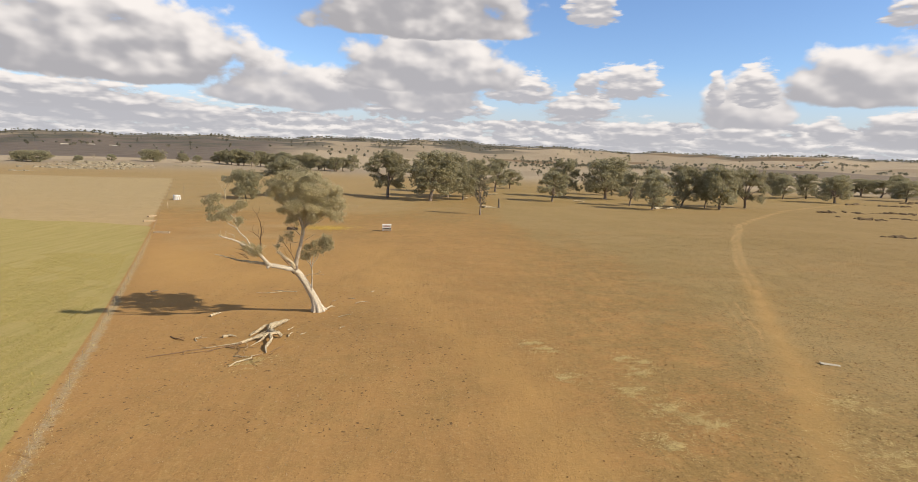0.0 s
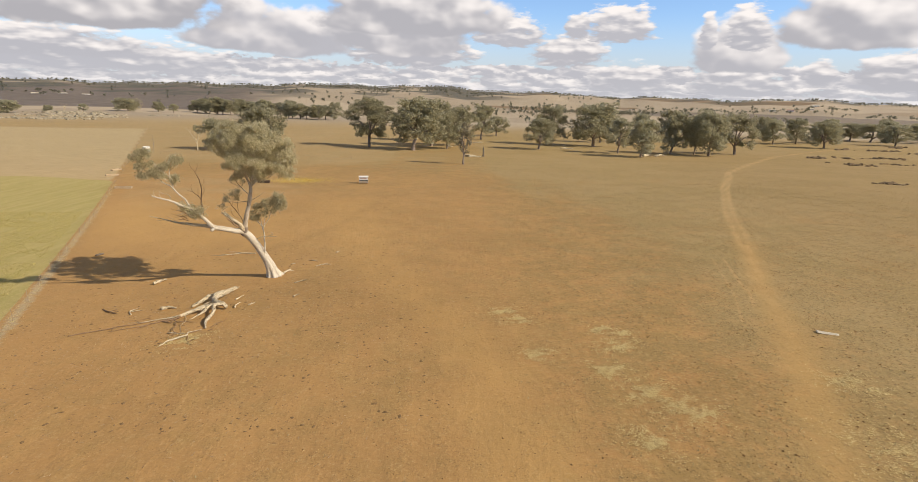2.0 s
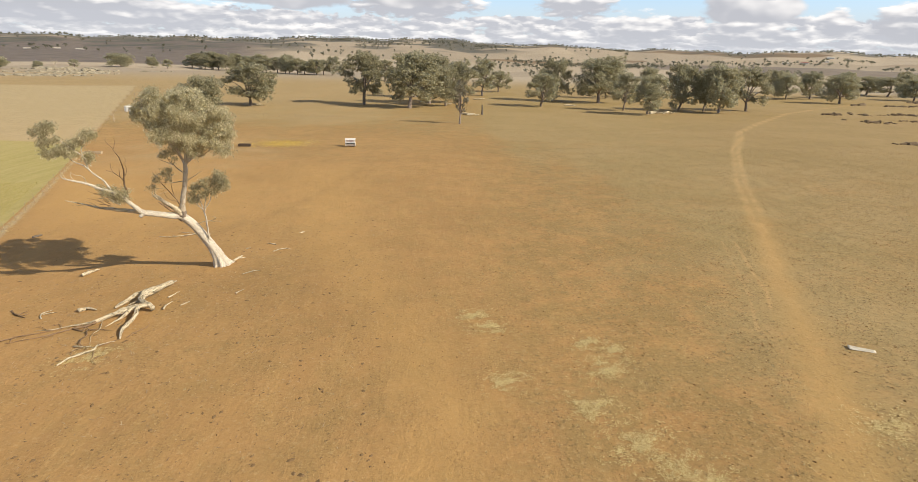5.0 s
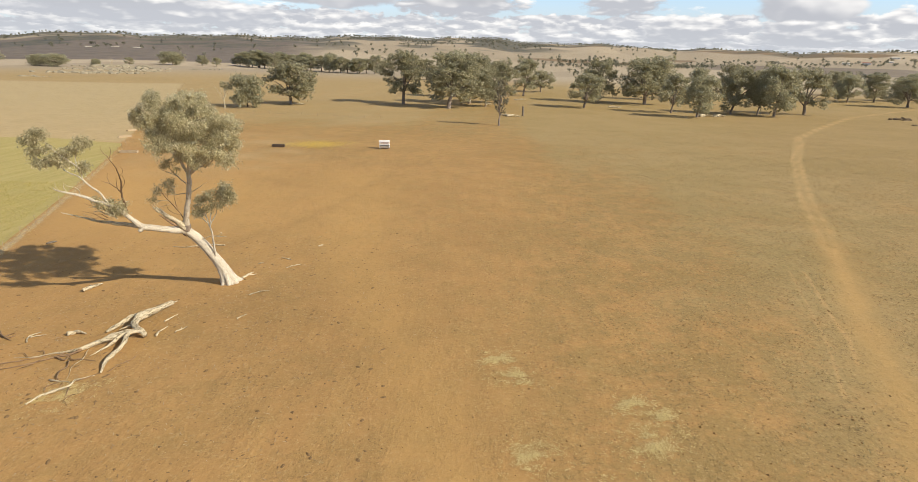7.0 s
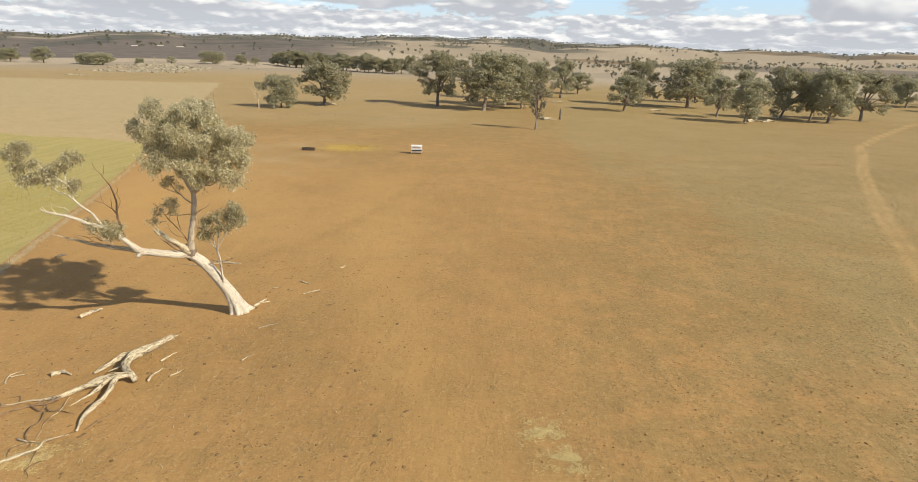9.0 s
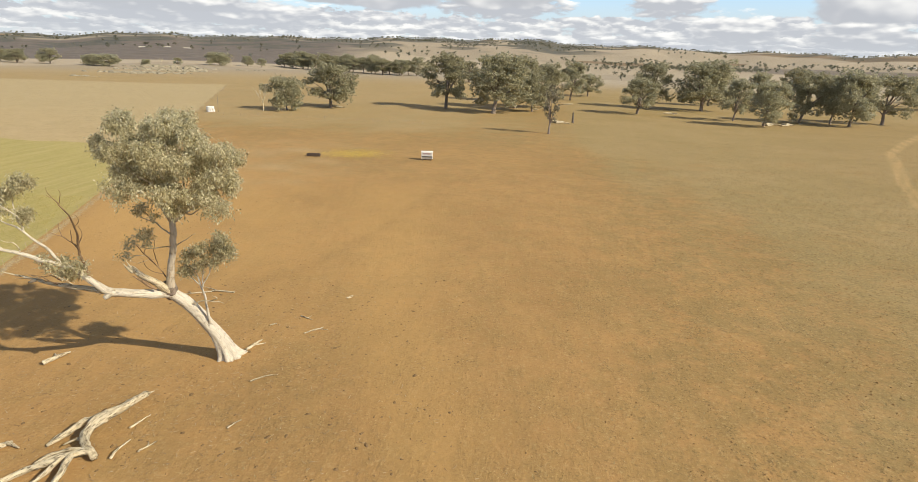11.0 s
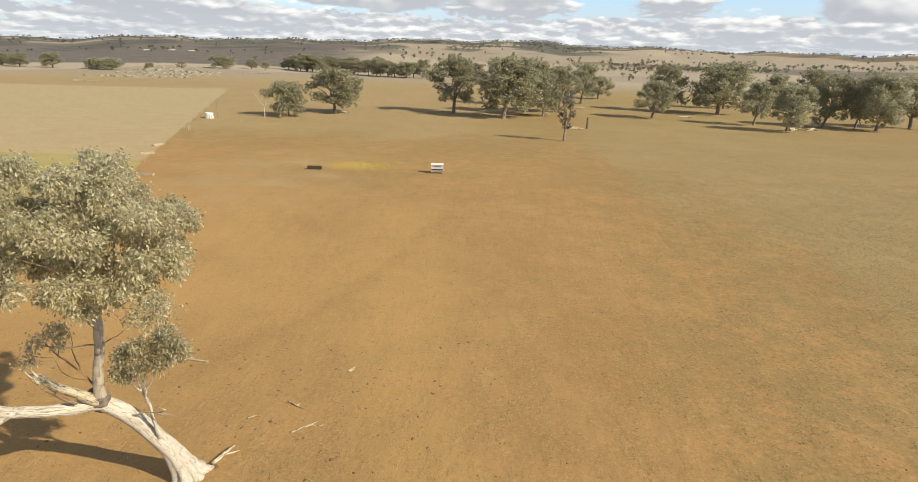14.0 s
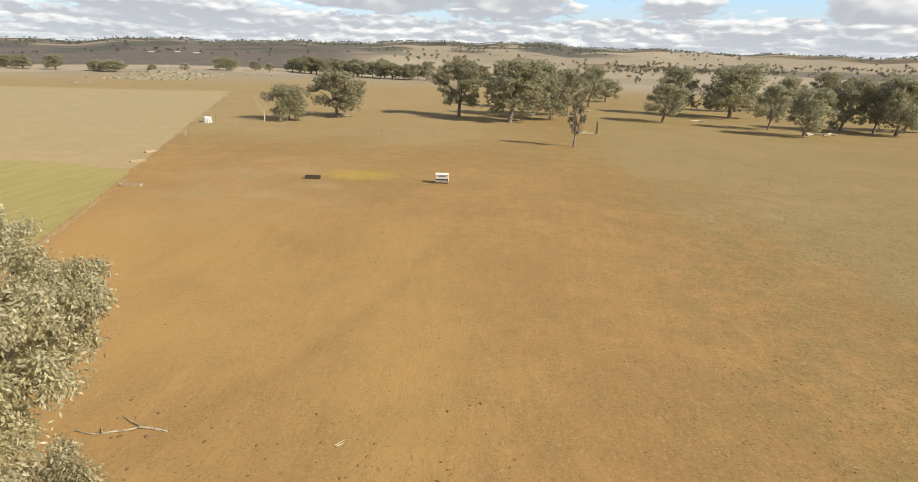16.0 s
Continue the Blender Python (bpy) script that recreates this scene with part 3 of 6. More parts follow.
    trodden = np.maximum(trodden, 0.26 * step(x - 0.33 * y, 12, 55) * (1 - step(r, 330, 420)) * (dt > 1.5))
    rr, az = np.hypot(x, y), np.degrees(np.arctan2(x, y))
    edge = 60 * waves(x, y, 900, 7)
    # West band paints a cloud's shadow; the eastern patch is dark fallow soil.
    fallow_and_cloud_shade = step(rr + edge, 985, 1020) * (1 - step(rr + edge, 2100, 2250)) * (1 - step(az + 1.2 * waves(x, y, 700, 8), -16, -10))
    fallow_and_cloud_shade = np.maximum(fallow_and_cloud_shade, 0.75 * step(az, 22, 25) * step(rr + edge, 1250, 1300) * (1 - step(rr + edge, 1550, 1600)))
    woods = wooded(x, y)
    n, k = x.shape
    verts = np.stack([x, y, z], -1).reshape(-1, 3)
    i = np.arange(n * k).reshape(n, k)
    j = np.roll(i, -1, 1)
    faces = np.stack([i[:-1], i[1:], j[1:], j[:-1]], -1).reshape(-1, 4)
    ob = mesh_object("ground", verts, faces[:, ::-1], SOIL, smooth=True)
    for name, four in (("zone_a", (crop, stubble, track, step(rr, 520, 800))), ("zone_b", (grass, straw, fallow_and_cloud_shade, 0.9 * woods)), ("zone_c", (dust, trodden, verge, np.ones_like(x)))):
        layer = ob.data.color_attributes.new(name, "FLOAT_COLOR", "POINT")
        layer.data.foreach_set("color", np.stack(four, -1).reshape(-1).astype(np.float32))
    return tagged(ob, "dry brown grazing paddock with a pale dirt track and a green crop strip", "ground", kind="structure")


build_ground()


# ---- the leaning gum tree ----
def leaning_tree():
    rng = np.random.RandomState(11)
    bx, by = -14.45, 62.1
    bz = at(bx, by)
    tree = thing("leaning_gum_tree", "leaning pale-barked gum tree with grey-green leaves and dead limbs", "tree", bx, by, bz)

    def limb(name, pts, radii, mat, sides=10, n=None, knobs=0.05, seed=0, label="", under=None, wander=0.05):
        v, f = tube([(x - bx, y - by, z - bz) for x, y, z in pts], radii, sides, n or 5 * len(pts), knobs, seed, wander)
        ob = mesh_object(name, v, f, mat, under or tree, True)
        return tagged(ob, label) if label else ob

    # fluted foot, then a straight leaning bole
    v, f = tube([(x - bx, y - by, z - bz) for x, y, z in [(-14.25, 62.35, bz - 0.5), (-14.4, 62.1, bz + 0.05), (-14.57, 61.95, -2.55), (-14.88, 61.75, -1.6), (-15.32, 61.5, -0.6), (-15.82, 61.2, 0.45),
                 (-16.2, 60.85, 1.2), (-16.62, 60.5, 1.8), (-16.88, 60.3, 2.2), (-17.0, 60.2, 2.4)]], [0.92, 0.80, 0.56, 0.45, 0.40, 0.385, 0.375, 0.365, 0.34, 0.2], 36, 64, 0.045, 1)
    for k in range(len(v)):
        i, s = divmod(k, 36)
        if i < 26:
            mid = np.mean(np.array(v[i * 36:i * 36 + 36]), 0) if s == 0 else mid
            v[k] = (mid + (np.array(v[k]) - mid) * (1 + 0.17 * (1 - i / 26) * math.sin(s * 2 * math.pi / 36 * 7 + 0.5 * math.sin(i * 0.2)))).tolist()
    trunk = mesh_object("trunk", v, f, BARK, tree, True)
    for k, (dx, dy, ln) in enumerate([(0.8, 0.3, 1.15), (0.5, -0.75, 1.05), (-0.45, -0.8, 0.95), (-0.75, 0.2, 0.8), (0.2, 0.9, 1.0), (0.75, -0.35, 1.05)]):
        limb("root", [(bx + dx * 0.35, by + dy * 0.35, bz + 0.7), (bx + dx * 0.7, by + dy * 0.7, bz + 0.2), (bx + dx * ln, by + dy * ln, bz - 0.15)], [0.24, 0.18, 0.06], BARK, 8, 8, 0.1, 20 + k, under=trunk)
    stem = limb("stem", [(-16.75, 60.25, 2.1), (-16.45, 60.0, 3.1), (-16.2, 59.9, 3.95), (-15.95, 59.85, 4.95), (-15.77, 59.8, 5.8), (-15.6, 59.7, 6.75), (-15.5, 59.7, 7.2)], [0.30, 0.235, 0.205, 0.19, 0.185, 0.18, 0.15], BARK_STEM, 12, 32, 0.06, 2)
    for k, (line, rad) in enumerate([
            ([(-15.01, 59.2, 7.0), (-15.21, 59.0, 7.77), (-15.34, 58.7, 8.55), (-15.54, 58.4, 9.39), (-16.24, 58.0, 10.38), (-16.96, 57.6, 11.52)], 0.13),
            ([(-14.9, 59.2, 7.2), (-14.6, 59.3, 8.05), (-14.47, 59.4, 8.83), (-14.69, 59.4, 10.2), (-14.78, 59.2, 11.75)], 0.13),
            ([(-14.95, 59.2, 7.1), (-14.19, 59.0, 7.93), (-13.45, 58.8, 8.29), (-12.47, 58.5, 8.79), (-11.51, 58.3, 9.75)], 0.115),
            ([(-14.91, 59.2, 7.17), (-14.67, 58.6, 8.21), (-14.18, 57.8, 9.37), (-13.95, 57.0, 10.82)], 0.10),
            ([(-14.75, 59.2, 7.3), (-14.33, 59.8, 8.35), (-13.87, 60.4, 9.46), (-13.44, 60.6, 10.44)], 0.10),
            ([(-15.31, 58.8, 8.33), (-15.82, 58.6, 8.95), (-16.72, 58.4, 10.03), (-17.82, 58.2, 10.85)], 0.075),
            ([(-14.0, 58.95, 8.05), (-13.3, 58.9, 8.75), (-12.6, 58.8, 9.6), (-12.0, 58.7, 10.7)], 0.06),
            ([(-15.39, 59.4, 6.3), (-15.85, 59.2, 6.8), (-16.26, 59.0, 7.45), (-16.54, 58.8, 8.01)], 0.055),
            ([(-16.0, 59.15, 7.0), (-16.6, 59.0, 7.3), (-17.1, 58.8, 7.7)], 0.035),
            ([(-14.6, 59.3, 8.05), (-15.0, 59.8, 9.1), (-15.8, 60.5, 10.4), (-16.5, 60.8, 11.2)], 0.08),
            ([(-15.5, 58.4, 9.3), (-15.4, 58.0, 10.3), (-15.2, 57.9, 11.6)], 0.06),
            ([(-14.4, 59.7, 8.3), (-15.0, 60.9, 9.3), (-15.8, 62.0, 10.4), (-16.3, 63.3, 10.8)], 0.075), ([(-15.4, 60.1, 9.8), (-16.6, 61.4, 10.6), (-18.2, 62.0, 11.0)], 0.05),
            ([(-14.5, 58.3, 8.7), (-14.5, 57.2, 9.8), (-14.7, 55.8, 10.7)], 0.05),
            ([(-14.9, 59.4, 7.1), (-15.6, 61.0, 7.9), (-16.6, 62.4, 8.4), (-17.6, 63.0, 9.6)], 0.085), ([(-14.8, 59.5, 7.2), (-14.2, 61.2, 8.0), (-13.9, 62.6, 9.2)], 0.075), ([(-14.3, 58.9, 7.9), (-13.2, 58.1, 8.0), (-11.9, 57.5, 8.9)], 0.06)]):
        limb("branch", [(x - 0.6, y + 0.5, z - 0.2) for x, y, z in line], [rad, rad * 0.8, rad * 0.65, rad * 0.45, 0.015], BARK_STEM, 7, 5 * len(line), 0.08, 40 + k, under=stem, wander=0.07)
    limb("burl", [(-17.0, 60.42, 1.85), (-16.85, 60.3, 2.2), (-16.7, 60.2, 2.6), (-16.6, 60.12, 2.85)], [0.30, 0.43, 0.36, 0.24], BARK_FAR, 18, 22, 0.22, 71, "rough grey burl where the trunk forks", trunk)
    stub = limb("broken_stub", [(-16.8, 60.1, 2.3), (-17.01, 59.4, 3.11), (-17.49, 59.1, 3.59), (-17.91, 58.9, 4.1), (-18.11, 58.8, 4.35)], [0.27, 0.22, 0.20, 0.17, 0.10], DEADWOOD, 11, 20, 0.16, 3, "hollow broken limb with torn bark")
    for k, (dx, dz) in enumerate([(-0.3, 0.45), (-0.12, 0.5), (-0.4, 0.2), (-0.5, 0.05)]):
        limb("splinter", [(-17.85, 58.9 + 0.1 * (k - 1.5), 4.0), (-18.0 + dx, 58.8 + 0.12 * (k - 1.5), 4.15 + dz)], [0.10, 0.015], DEADWOOD, 5, 5, 0.1, 60 + k, under=stub)
    limb("torn_bark", [(-16.9, 59.25, 2.75), (-17.4, 58.95, 3.25), (-17.9, 58.7, 3.75)], [0.06, 0.09, 0.03], TWIG, 6, 9, 0.2, 66, "dark strip of torn bark", stub)
    low = limb("low_limb", [(-16.7, 60.4, 2.0), (-17.05, 59.9, 2.2), (-17.4, 59.35, 2.36), (-17.89, 58.8, 2.59), (-18.59, 58.3, 2.88), (-19.05, 57.9, 3.15), (-19.36, 57.5, 3.8), (-19.86, 57.2, 4.44), (-20.45, 56.8, 5.1), (-21.08, 56.4, 5.46), (-21.84, 56.0, 5.94), (-22.68, 55.7, 6.3), (-23.23, 55.5, 6.49), (-23.35, 55.4, 6.7)],
                [0.31, 0.29, 0.265, 0.25, 0.24, 0.23, 0.17, 0.15, 0.135, 0.12, 0.10, 0.075, 0.05, 0.015], BARK, 12, 56, 0.07, 4, wander=0.06)
    limb("knob", [(-18.9, 58.05, 3.0), (-19.15, 57.75, 2.7)], [0.24, 0.13], BARK, 8, 5, 0.1, 5, under=low)
    limb("dead_branch", [(-18.7, 58.2, 2.95), (-19.4, 58.0, 3.1), (-19.93, 57.9, 3.2), (-20.86, 57.8, 3.33), (-21.79, 57.7, 3.47), (-22.88, 57.6, 3.75), (-23.77, 57.5, 3.99), (-24.57, 57.4, 4.25)], [0.22, 0.17, 0.155, 0.135, 0.11, 0.075, 0.05, 0.015], DEADWOOD, 9, 40, 0.09, 6, "bare bleached dead branch", low, 0.07)
    limb("branch", [(-20.5, 56.8, 5.15), (-20.75, 56.7, 5.75), (-20.9, 56.6, 6.11), (-21.4, 56.4, 6.73), (-21.82, 56.2, 7.27), (-22.47, 56.0, 7.75), (-23.0, 55.8, 8.4)], [0.095, 0.08, 0.075, 0.065, 0.055, 0.035, 0.012], BARK, 8, 34, 0.08, 7, under=low)
    limb("branch", [(-21.7, 56.3, 7.1), (-21.68, 56.1, 7.94), (-22.07, 55.8, 8.56), (-22.76, 55.5, 9.32), (-23.39, 55.2, 10.24)], [0.05, 0.042, 0.035, 0.025, 0.01], BARK, 6, 20, 0.08, 8, under=low)
    limb("branch", [(-21.77, 56.2, 7.5), (-21.87, 56.2, 8.66), (-21.52, 56.2, 9.41), (-21.1, 56.2, 9.7)], [0.04, 0.03, 0.02, 0.01], BARK, 6, 14, 0.08, 12, under=low)
    vert = limb("dead_branch", [(-19.55, 57.45, 3.95), (-19.62, 57.4, 4.92), (-19.58, 57.2, 5.99), (-19.42, 57.0, 7.23), (-19.58, 56.8, 8.12), (-19.8, 56.6, 8.84), (-20.15, 56.4, 9.16)], [0.085, 0.075, 0.065, 0.05, 0.04, 0.025, 0.01], TWIG, 7, 36, 0.1, 9, "bare brown dead branch", low, 0.1)
    for k, (line, r, mat) in enumerate([
            ([(-19.62, 57.2, 5.79), (-19.85, 57.1, 6.4), (-19.7, 57.0, 7.1)], 0.03, TWIG), ([(-19.6, 57.2, 5.95), (-20.28, 57.0, 6.73), (-20.78, 56.9, 6.9)], 0.03, TWIG),
            ([(-20.2, 57.0, 6.65), (-20.35, 57.0, 7.1), (-20.2, 56.9, 7.5)], 0.018, TWIG), ([(-19.75, 56.6, 8.7), (-19.48, 56.5, 9.17), (-19.43, 56.4, 9.5)], 0.02, TWIG),
            ([(-19.95, 56.5, 9.0), (-20.1, 56.4, 9.35), (-20.0, 56.3, 9.6)], 0.015, TWIG), ([(-19.45, 57.0, 7.2), (-19.1, 57.0, 7.6), (-19.15, 56.9, 8.0)], 0.015, TWIG),
            ([(-19.55, 57.2, 6.2), (-19.2, 57.2, 6.8), (-19.3, 57.1, 7.3)], 0.02, TWIG), ([(-21.9, 56.0, 5.98), (-22.01, 55.9, 6.58), (-22.28, 55.8, 6.75), (-22.74, 55.7, 6.95)], 0.03, DEADWOOD),
            ([(-22.6, 55.7, 6.3), (-22.7, 55.6, 6.7), (-22.55, 55.5, 7.1)], 0.02, DEADWOOD), ([(-23.0, 55.6, 6.4), (-23.15, 55.4, 6.75), (-23.1, 55.3, 7.1)], 0.025, DEADWOOD),
            ([(-22.2, 57.65, 3.55), (-22.5, 57.4, 3.95), (-22.9, 57.3, 4.2)], 0.025, DEADWOOD), ([(-23.3, 57.55, 3.85), (-23.6, 57.6, 3.7), (-24.1, 57.6, 3.75)], 0.02, DEADWOOD),
            ([(-16.1, 59.65, 3.1), (-16.64, 59.3, 4.43), (-17.06, 59.1, 5.11), (-17.5, 59.0, 5.9)], 0.04, TWIG), ([(-16.85, 59.2, 4.8), (-17.5, 59.0, 4.85), (-18.12, 58.9, 4.95)], 0.02, DEADWOOD),
            ([(-15.45, 59.5, 5.4), (-16.46, 59.2, 5.32), (-17.55, 59.0, 5.54)], 0.035, DEADWOOD), ([(-16.45, 59.4, 4.1), (-16.55, 59.3, 5.07), (-16.28, 59.2, 5.85)], 0.022, TWIG),
            ([(-15.45, 59.5, 5.4), (-14.59, 59.3, 5.91), (-13.7, 59.1, 6.42)], 0.03, DEADWOOD), ([(-16.3, 59.5, 3.6), (-16.9, 59.2, 4.0), (-17.2, 59.1, 4.7)], 0.02, TWIG),
            ([(-17.0, 59.15, 5.0), (-16.8, 59.1, 5.6), (-16.95, 59.0, 6.2)], 0.018, TWIG), ([(-16.75, 59.25, 4.6), (-17.4, 59.1, 4.35), (-17.8, 59.0, 4.6)], 0.015, DEADWOOD),
            ([(-15.92, 60.8, 1.13), (-14.69, 60.6, 1.46), (-13.42, 60.4, 1.46)], 0.045, DEADWOOD), ([(-14.4, 60.55, 1.5), (-13.9, 60.4, 1.75), (-14.1, 60.3, 2.0)], 0.025, DEADWOOD)]):
        limb("twig", [(x - 0.5, y + 0.4, z - 0.1) if x > -18.4 and z > 2.5 else (x, y, z) for x, y, z in line], [r * 1.15, r, r * 0.7, 0.008], mat, 5, 5 * len(line), 0.12, 80 + k, wander=0.09)
    pick = np.random.RandomState(29)
    for k in range(16):
        x, y, z = -19.3 - 1.9 * pick.uniform(), 57.4 - 0.8 * pick.uniform(), 3.9 + 1.3 * pick.uniform()
        a, up, ln = pick.uniform(2.4, 3.9), pick.uniform(-0.25, 0.7), pick.uniform(0.7, 1.6)
        tip = (x + math.cos(a) * ln, y + math.sin(a) * ln * 0.6, z + up * ln)
        limb("twig", [(x, y, z), ((x + tip[0]) / 2, (y + tip[1]) / 2, (z + tip[2]) / 2 + 0.12), tip], [0.032, 0.024, 0.008], DEADWOOD if k % 3 else TWIG, 5, 12, 0.12, 130 + k, under=low, wander=0.1)
    shoot = limb("side_stem", [(-15.05, 61.35, -0.55), (-14.9, 61.0, 0.49), (-14.87, 60.8, 1.51), (-14.98, 60.6, 2.73), (-15.19, 60.4, 3.69)], [0.10, 0.085, 0.075, 0.055, 0.02], BARK, 7, 24, 0.08, 10, wander=0.09)
    for k, line in enumerate([[(-14.85, 60.8, 1.51), (-14.78, 60.6, 2.51), (-14.31, 60.5, 3.25), (-13.85, 60.4, 4.19), (-13.4, 60.3, 5.0)], [(-14.78, 60.6, 2.5), (-14.6, 60.5, 3.4), (-14.3, 60.3, 4.5)], [(-14.95, 60.6, 2.6), (-15.4, 60.5, 3.2), (-15.6, 60.4, 3.8)]]):
        limb("branch", line, [0.05, 0.04, 0.03, 0.01], BARK, 6, 6 * len(line), 0.1, 100 + k, under=shoot, wander=0.08)

    def foliage(name, puffs, count, under, loose=1.05, sub=7, flat=0.9, tight=1.0):
        v, f = leaf_cloud([(x - bx, y - by, z - bz, r * tight, flat) for x, y, z, r in puffs], int(count * 1.25), 0.15, 0.030, 0.5, rng, 9, 0.12, 0.35, sub, loose)
        tagged(mesh_object(name, v, f, LEAF, under), kind="stuff")

    foliage("crown", [(-16.2, 57.2, 12.9, 0.70), (-16.6, 59.3, 9.2, 0.55), (-18.3, 58.8, 11.5, 0.70), (-15.5, 59.6, 11.8, 0.90), (-16.3, 57.0, 10.1, 0.70), (-17.2, 59.0, 12.8, 0.70), (-17.4, 57.3, 11.6, 0.70), (-16.1, 56.1, 11.6, 0.70), (-17.1, 58.5, 10.5, 0.90), (-15.5, 55.9, 9.9, 0.70), (-16.0, 58.2, 11.9, 0.90), (-15.9, 58.4, 9.8, 0.90)], 10500, stem, 1.0, tight=0.82)
    foliage("crown", [(-11.9, 59.7, 9.3, 0.70), (-13.8, 55.9, 9.6, 0.70), (-13.0, 58.2, 12.1, 0.70), (-14.1, 58.4, 8.2, 0.70), (-11.7, 57.4, 10.1, 0.70), (-14.3, 56.4, 11.8, 0.90), (-13.4, 60.0, 11.0, 0.90), (-11.7, 59.1, 11.1, 0.70), (-13.7, 60.1, 9.1, 0.90), (-14.7, 57.6, 9.7, 0.90), (-12.9, 56.3, 11.1, 0.70), (-14.8, 58.1, 12.7, 0.70), (-12.3, 58.2, 8.7, 0.70), (-14.0, 59.5, 12.7, 0.70), (-12.7, 56.9, 9.3, 0.90), (-15.3, 58.6, 8.7, 0.55), (-11.7, 57.7, 11.5, 0.70), (-13.9, 57.3, 12.9, 0.70), (-14.0, 56.9, 8.6, 0.70), (-11.3, 58.5, 9.9, 0.70), (-12.9, 59.0, 9.7, 0.90), (-12.9, 58.6, 10.9, 0.90)], 19000, stem, 1.0, tight=0.82)
    foliage("crown", [(-15.1, 62.4, 11.5, 0.70), (-14.3, 61.6, 8.3, 0.70), (-14.6, 64.6, 9.8, 0.70), (-12.8, 62.0, 10.4, 0.70), (-15.1, 63.0, 8.9, 0.90), (-14.9, 61.1, 12.6, 0.70), (-14.1, 63.0, 10.1, 0.90), (-14.2, 61.5, 10.5, 0.90), (-12.9, 61.3, 9.3, 0.70), (-12.1, 60.9, 10.8, 0.70), (-13.9, 62.0, 9.3, 0.90), (-15.3, 64.3, 8.7, 0.70)], 11500, stem, 1.0, tight=0.82)
    foliage("crown", [(-16.4, 63.9, 7.7, 0.70), (-19.2, 61.7, 12.0, 0.70), (-17.6, 64.3, 10.6, 0.70), (-18.3, 61.8, 8.9, 0.70), (-17.0, 61.2, 11.4, 0.90), (-16.9, 63.1, 12.3, 0.70), (-19.3, 63.0, 10.4, 0.70), (-19.1, 60.4, 10.6, 0.70), (-18.0, 63.5, 8.7, 0.70), (-15.8, 63.6, 10.6, 0.90), (-18.1, 60.5, 12.5, 0.70), (-16.7, 64.5, 9.2, 0.70), (-17.6, 60.3, 10.0, 0.90), (-16.8, 61.1, 8.7, 0.55), (-17.3, 62.4, 7.9, 0.90), (-18.0, 62.5, 11.3, 0.90), (-15.6, 62.4, 7.5, 0.70), (-16.2, 61.7, 12.5, 0.70), (-16.6, 60.3, 12.3, 0.70), (-19.7, 61.6, 10.5, 0.70), (-18.0, 63.6, 11.7, 0.70), (-16.6, 64.2, 11.4, 0.70), (-18.4, 61.3, 10.1, 0.90)], 18500, stem, 1.0, tight=0.82)
    foliage("crown", [(-15.8, 60.6, 10.3, 1.0), (-14.6, 59.6, 10.4, 1.0), (-14.9, 61.9, 10.0, 0.9), (-16.9, 61.9, 10.2, 1.0), (-15.2, 58.0, 10.9, 0.9), (-13.4, 58.0, 10.4, 0.9), (-16.6, 59.6, 11.2, 0.9), (-15.9, 62.6, 9.4, 0.8), (-13.6, 61.0, 9.9, 0.8), (-14.4, 57.3, 10.8, 0.8), (-16.0, 61.4, 11.6, 0.8), (-14.5, 60.6, 11.8, 0.8), (-16.2, 58.9, 10.4, 0.7), (-14.6, 58.9, 9.3, 0.7), (-12.5, 60.2, 10.2, 0.7)], 7500, stem, 1.0, tight=0.9)
    foliage("leaf_clump", [(-11.2, 56.1, 8.7, 0.5), (-10.95, 57.2, 8.8, 0.5), (-11.6, 57.0, 8.5, 0.42), (-12.1, 57.8, 8.3, 0.38), (-16.2, 55.8, 9.7, 0.48), (-15.6, 55.4, 9.5, 0.42), (-14.4, 54.9, 9.9, 0.42)], 1500, stem, 1.25, 6)
    foliage("leaf_clump", [(-16.7, 58.8, 8.0, 0.3), (-17.1, 58.8, 7.7, 0.24), (-16.2, 59.0, 7.6, 0.2)], 420, stem, 1.3, 6)
    foliage("leaf_clump", [(-23.8, 55.2, 10.1, 0.6), (-23.4, 55.2, 10.5, 0.42), (-24.0, 55.2, 9.4, 0.38), (-23.2, 55.3, 9.6, 0.35)], 2500, low, 1.3)
    foliage("leaf_clump", [(-23.6, 55.6, 8.5, 0.36), (-23.0, 55.8, 8.5, 0.45), (-22.5, 55.9, 8.4, 0.36), (-24.0, 55.4, 8.4, 0.3), (-22.9, 55.8, 8.9, 0.3)], 2200, low, 1.3)
    foliage("leaf_clump", [(-21.8, 56.2, 9.4, 0.38), (-21.2, 56.2, 9.7, 0.43), (-20.8, 56.2, 9.9, 0.32), (-22.2, 56.1, 9.1, 0.35)], 1700, low, 1.3)
    foliage("leaf_clump", [(-21.6, 56.3, 8.0, 0.4), (-21.3, 56.3, 8.3, 0.29)], 700, low, 1.15)
    foliage("leaf_clump", [(-21.0, 56.5, 5.4, 0.34), (-20.6, 56.7, 5.2, 0.42), (-20.2, 56.9, 4.9, 0.46), (-19.8, 57.1, 4.6, 0.42), (-20.3, 57.2, 4.3, 0.39), (-20.5, 56.9, 4.8, 0.38), (-19.7, 57.2, 5.2, 0.31)], 2300, low, 1.25)
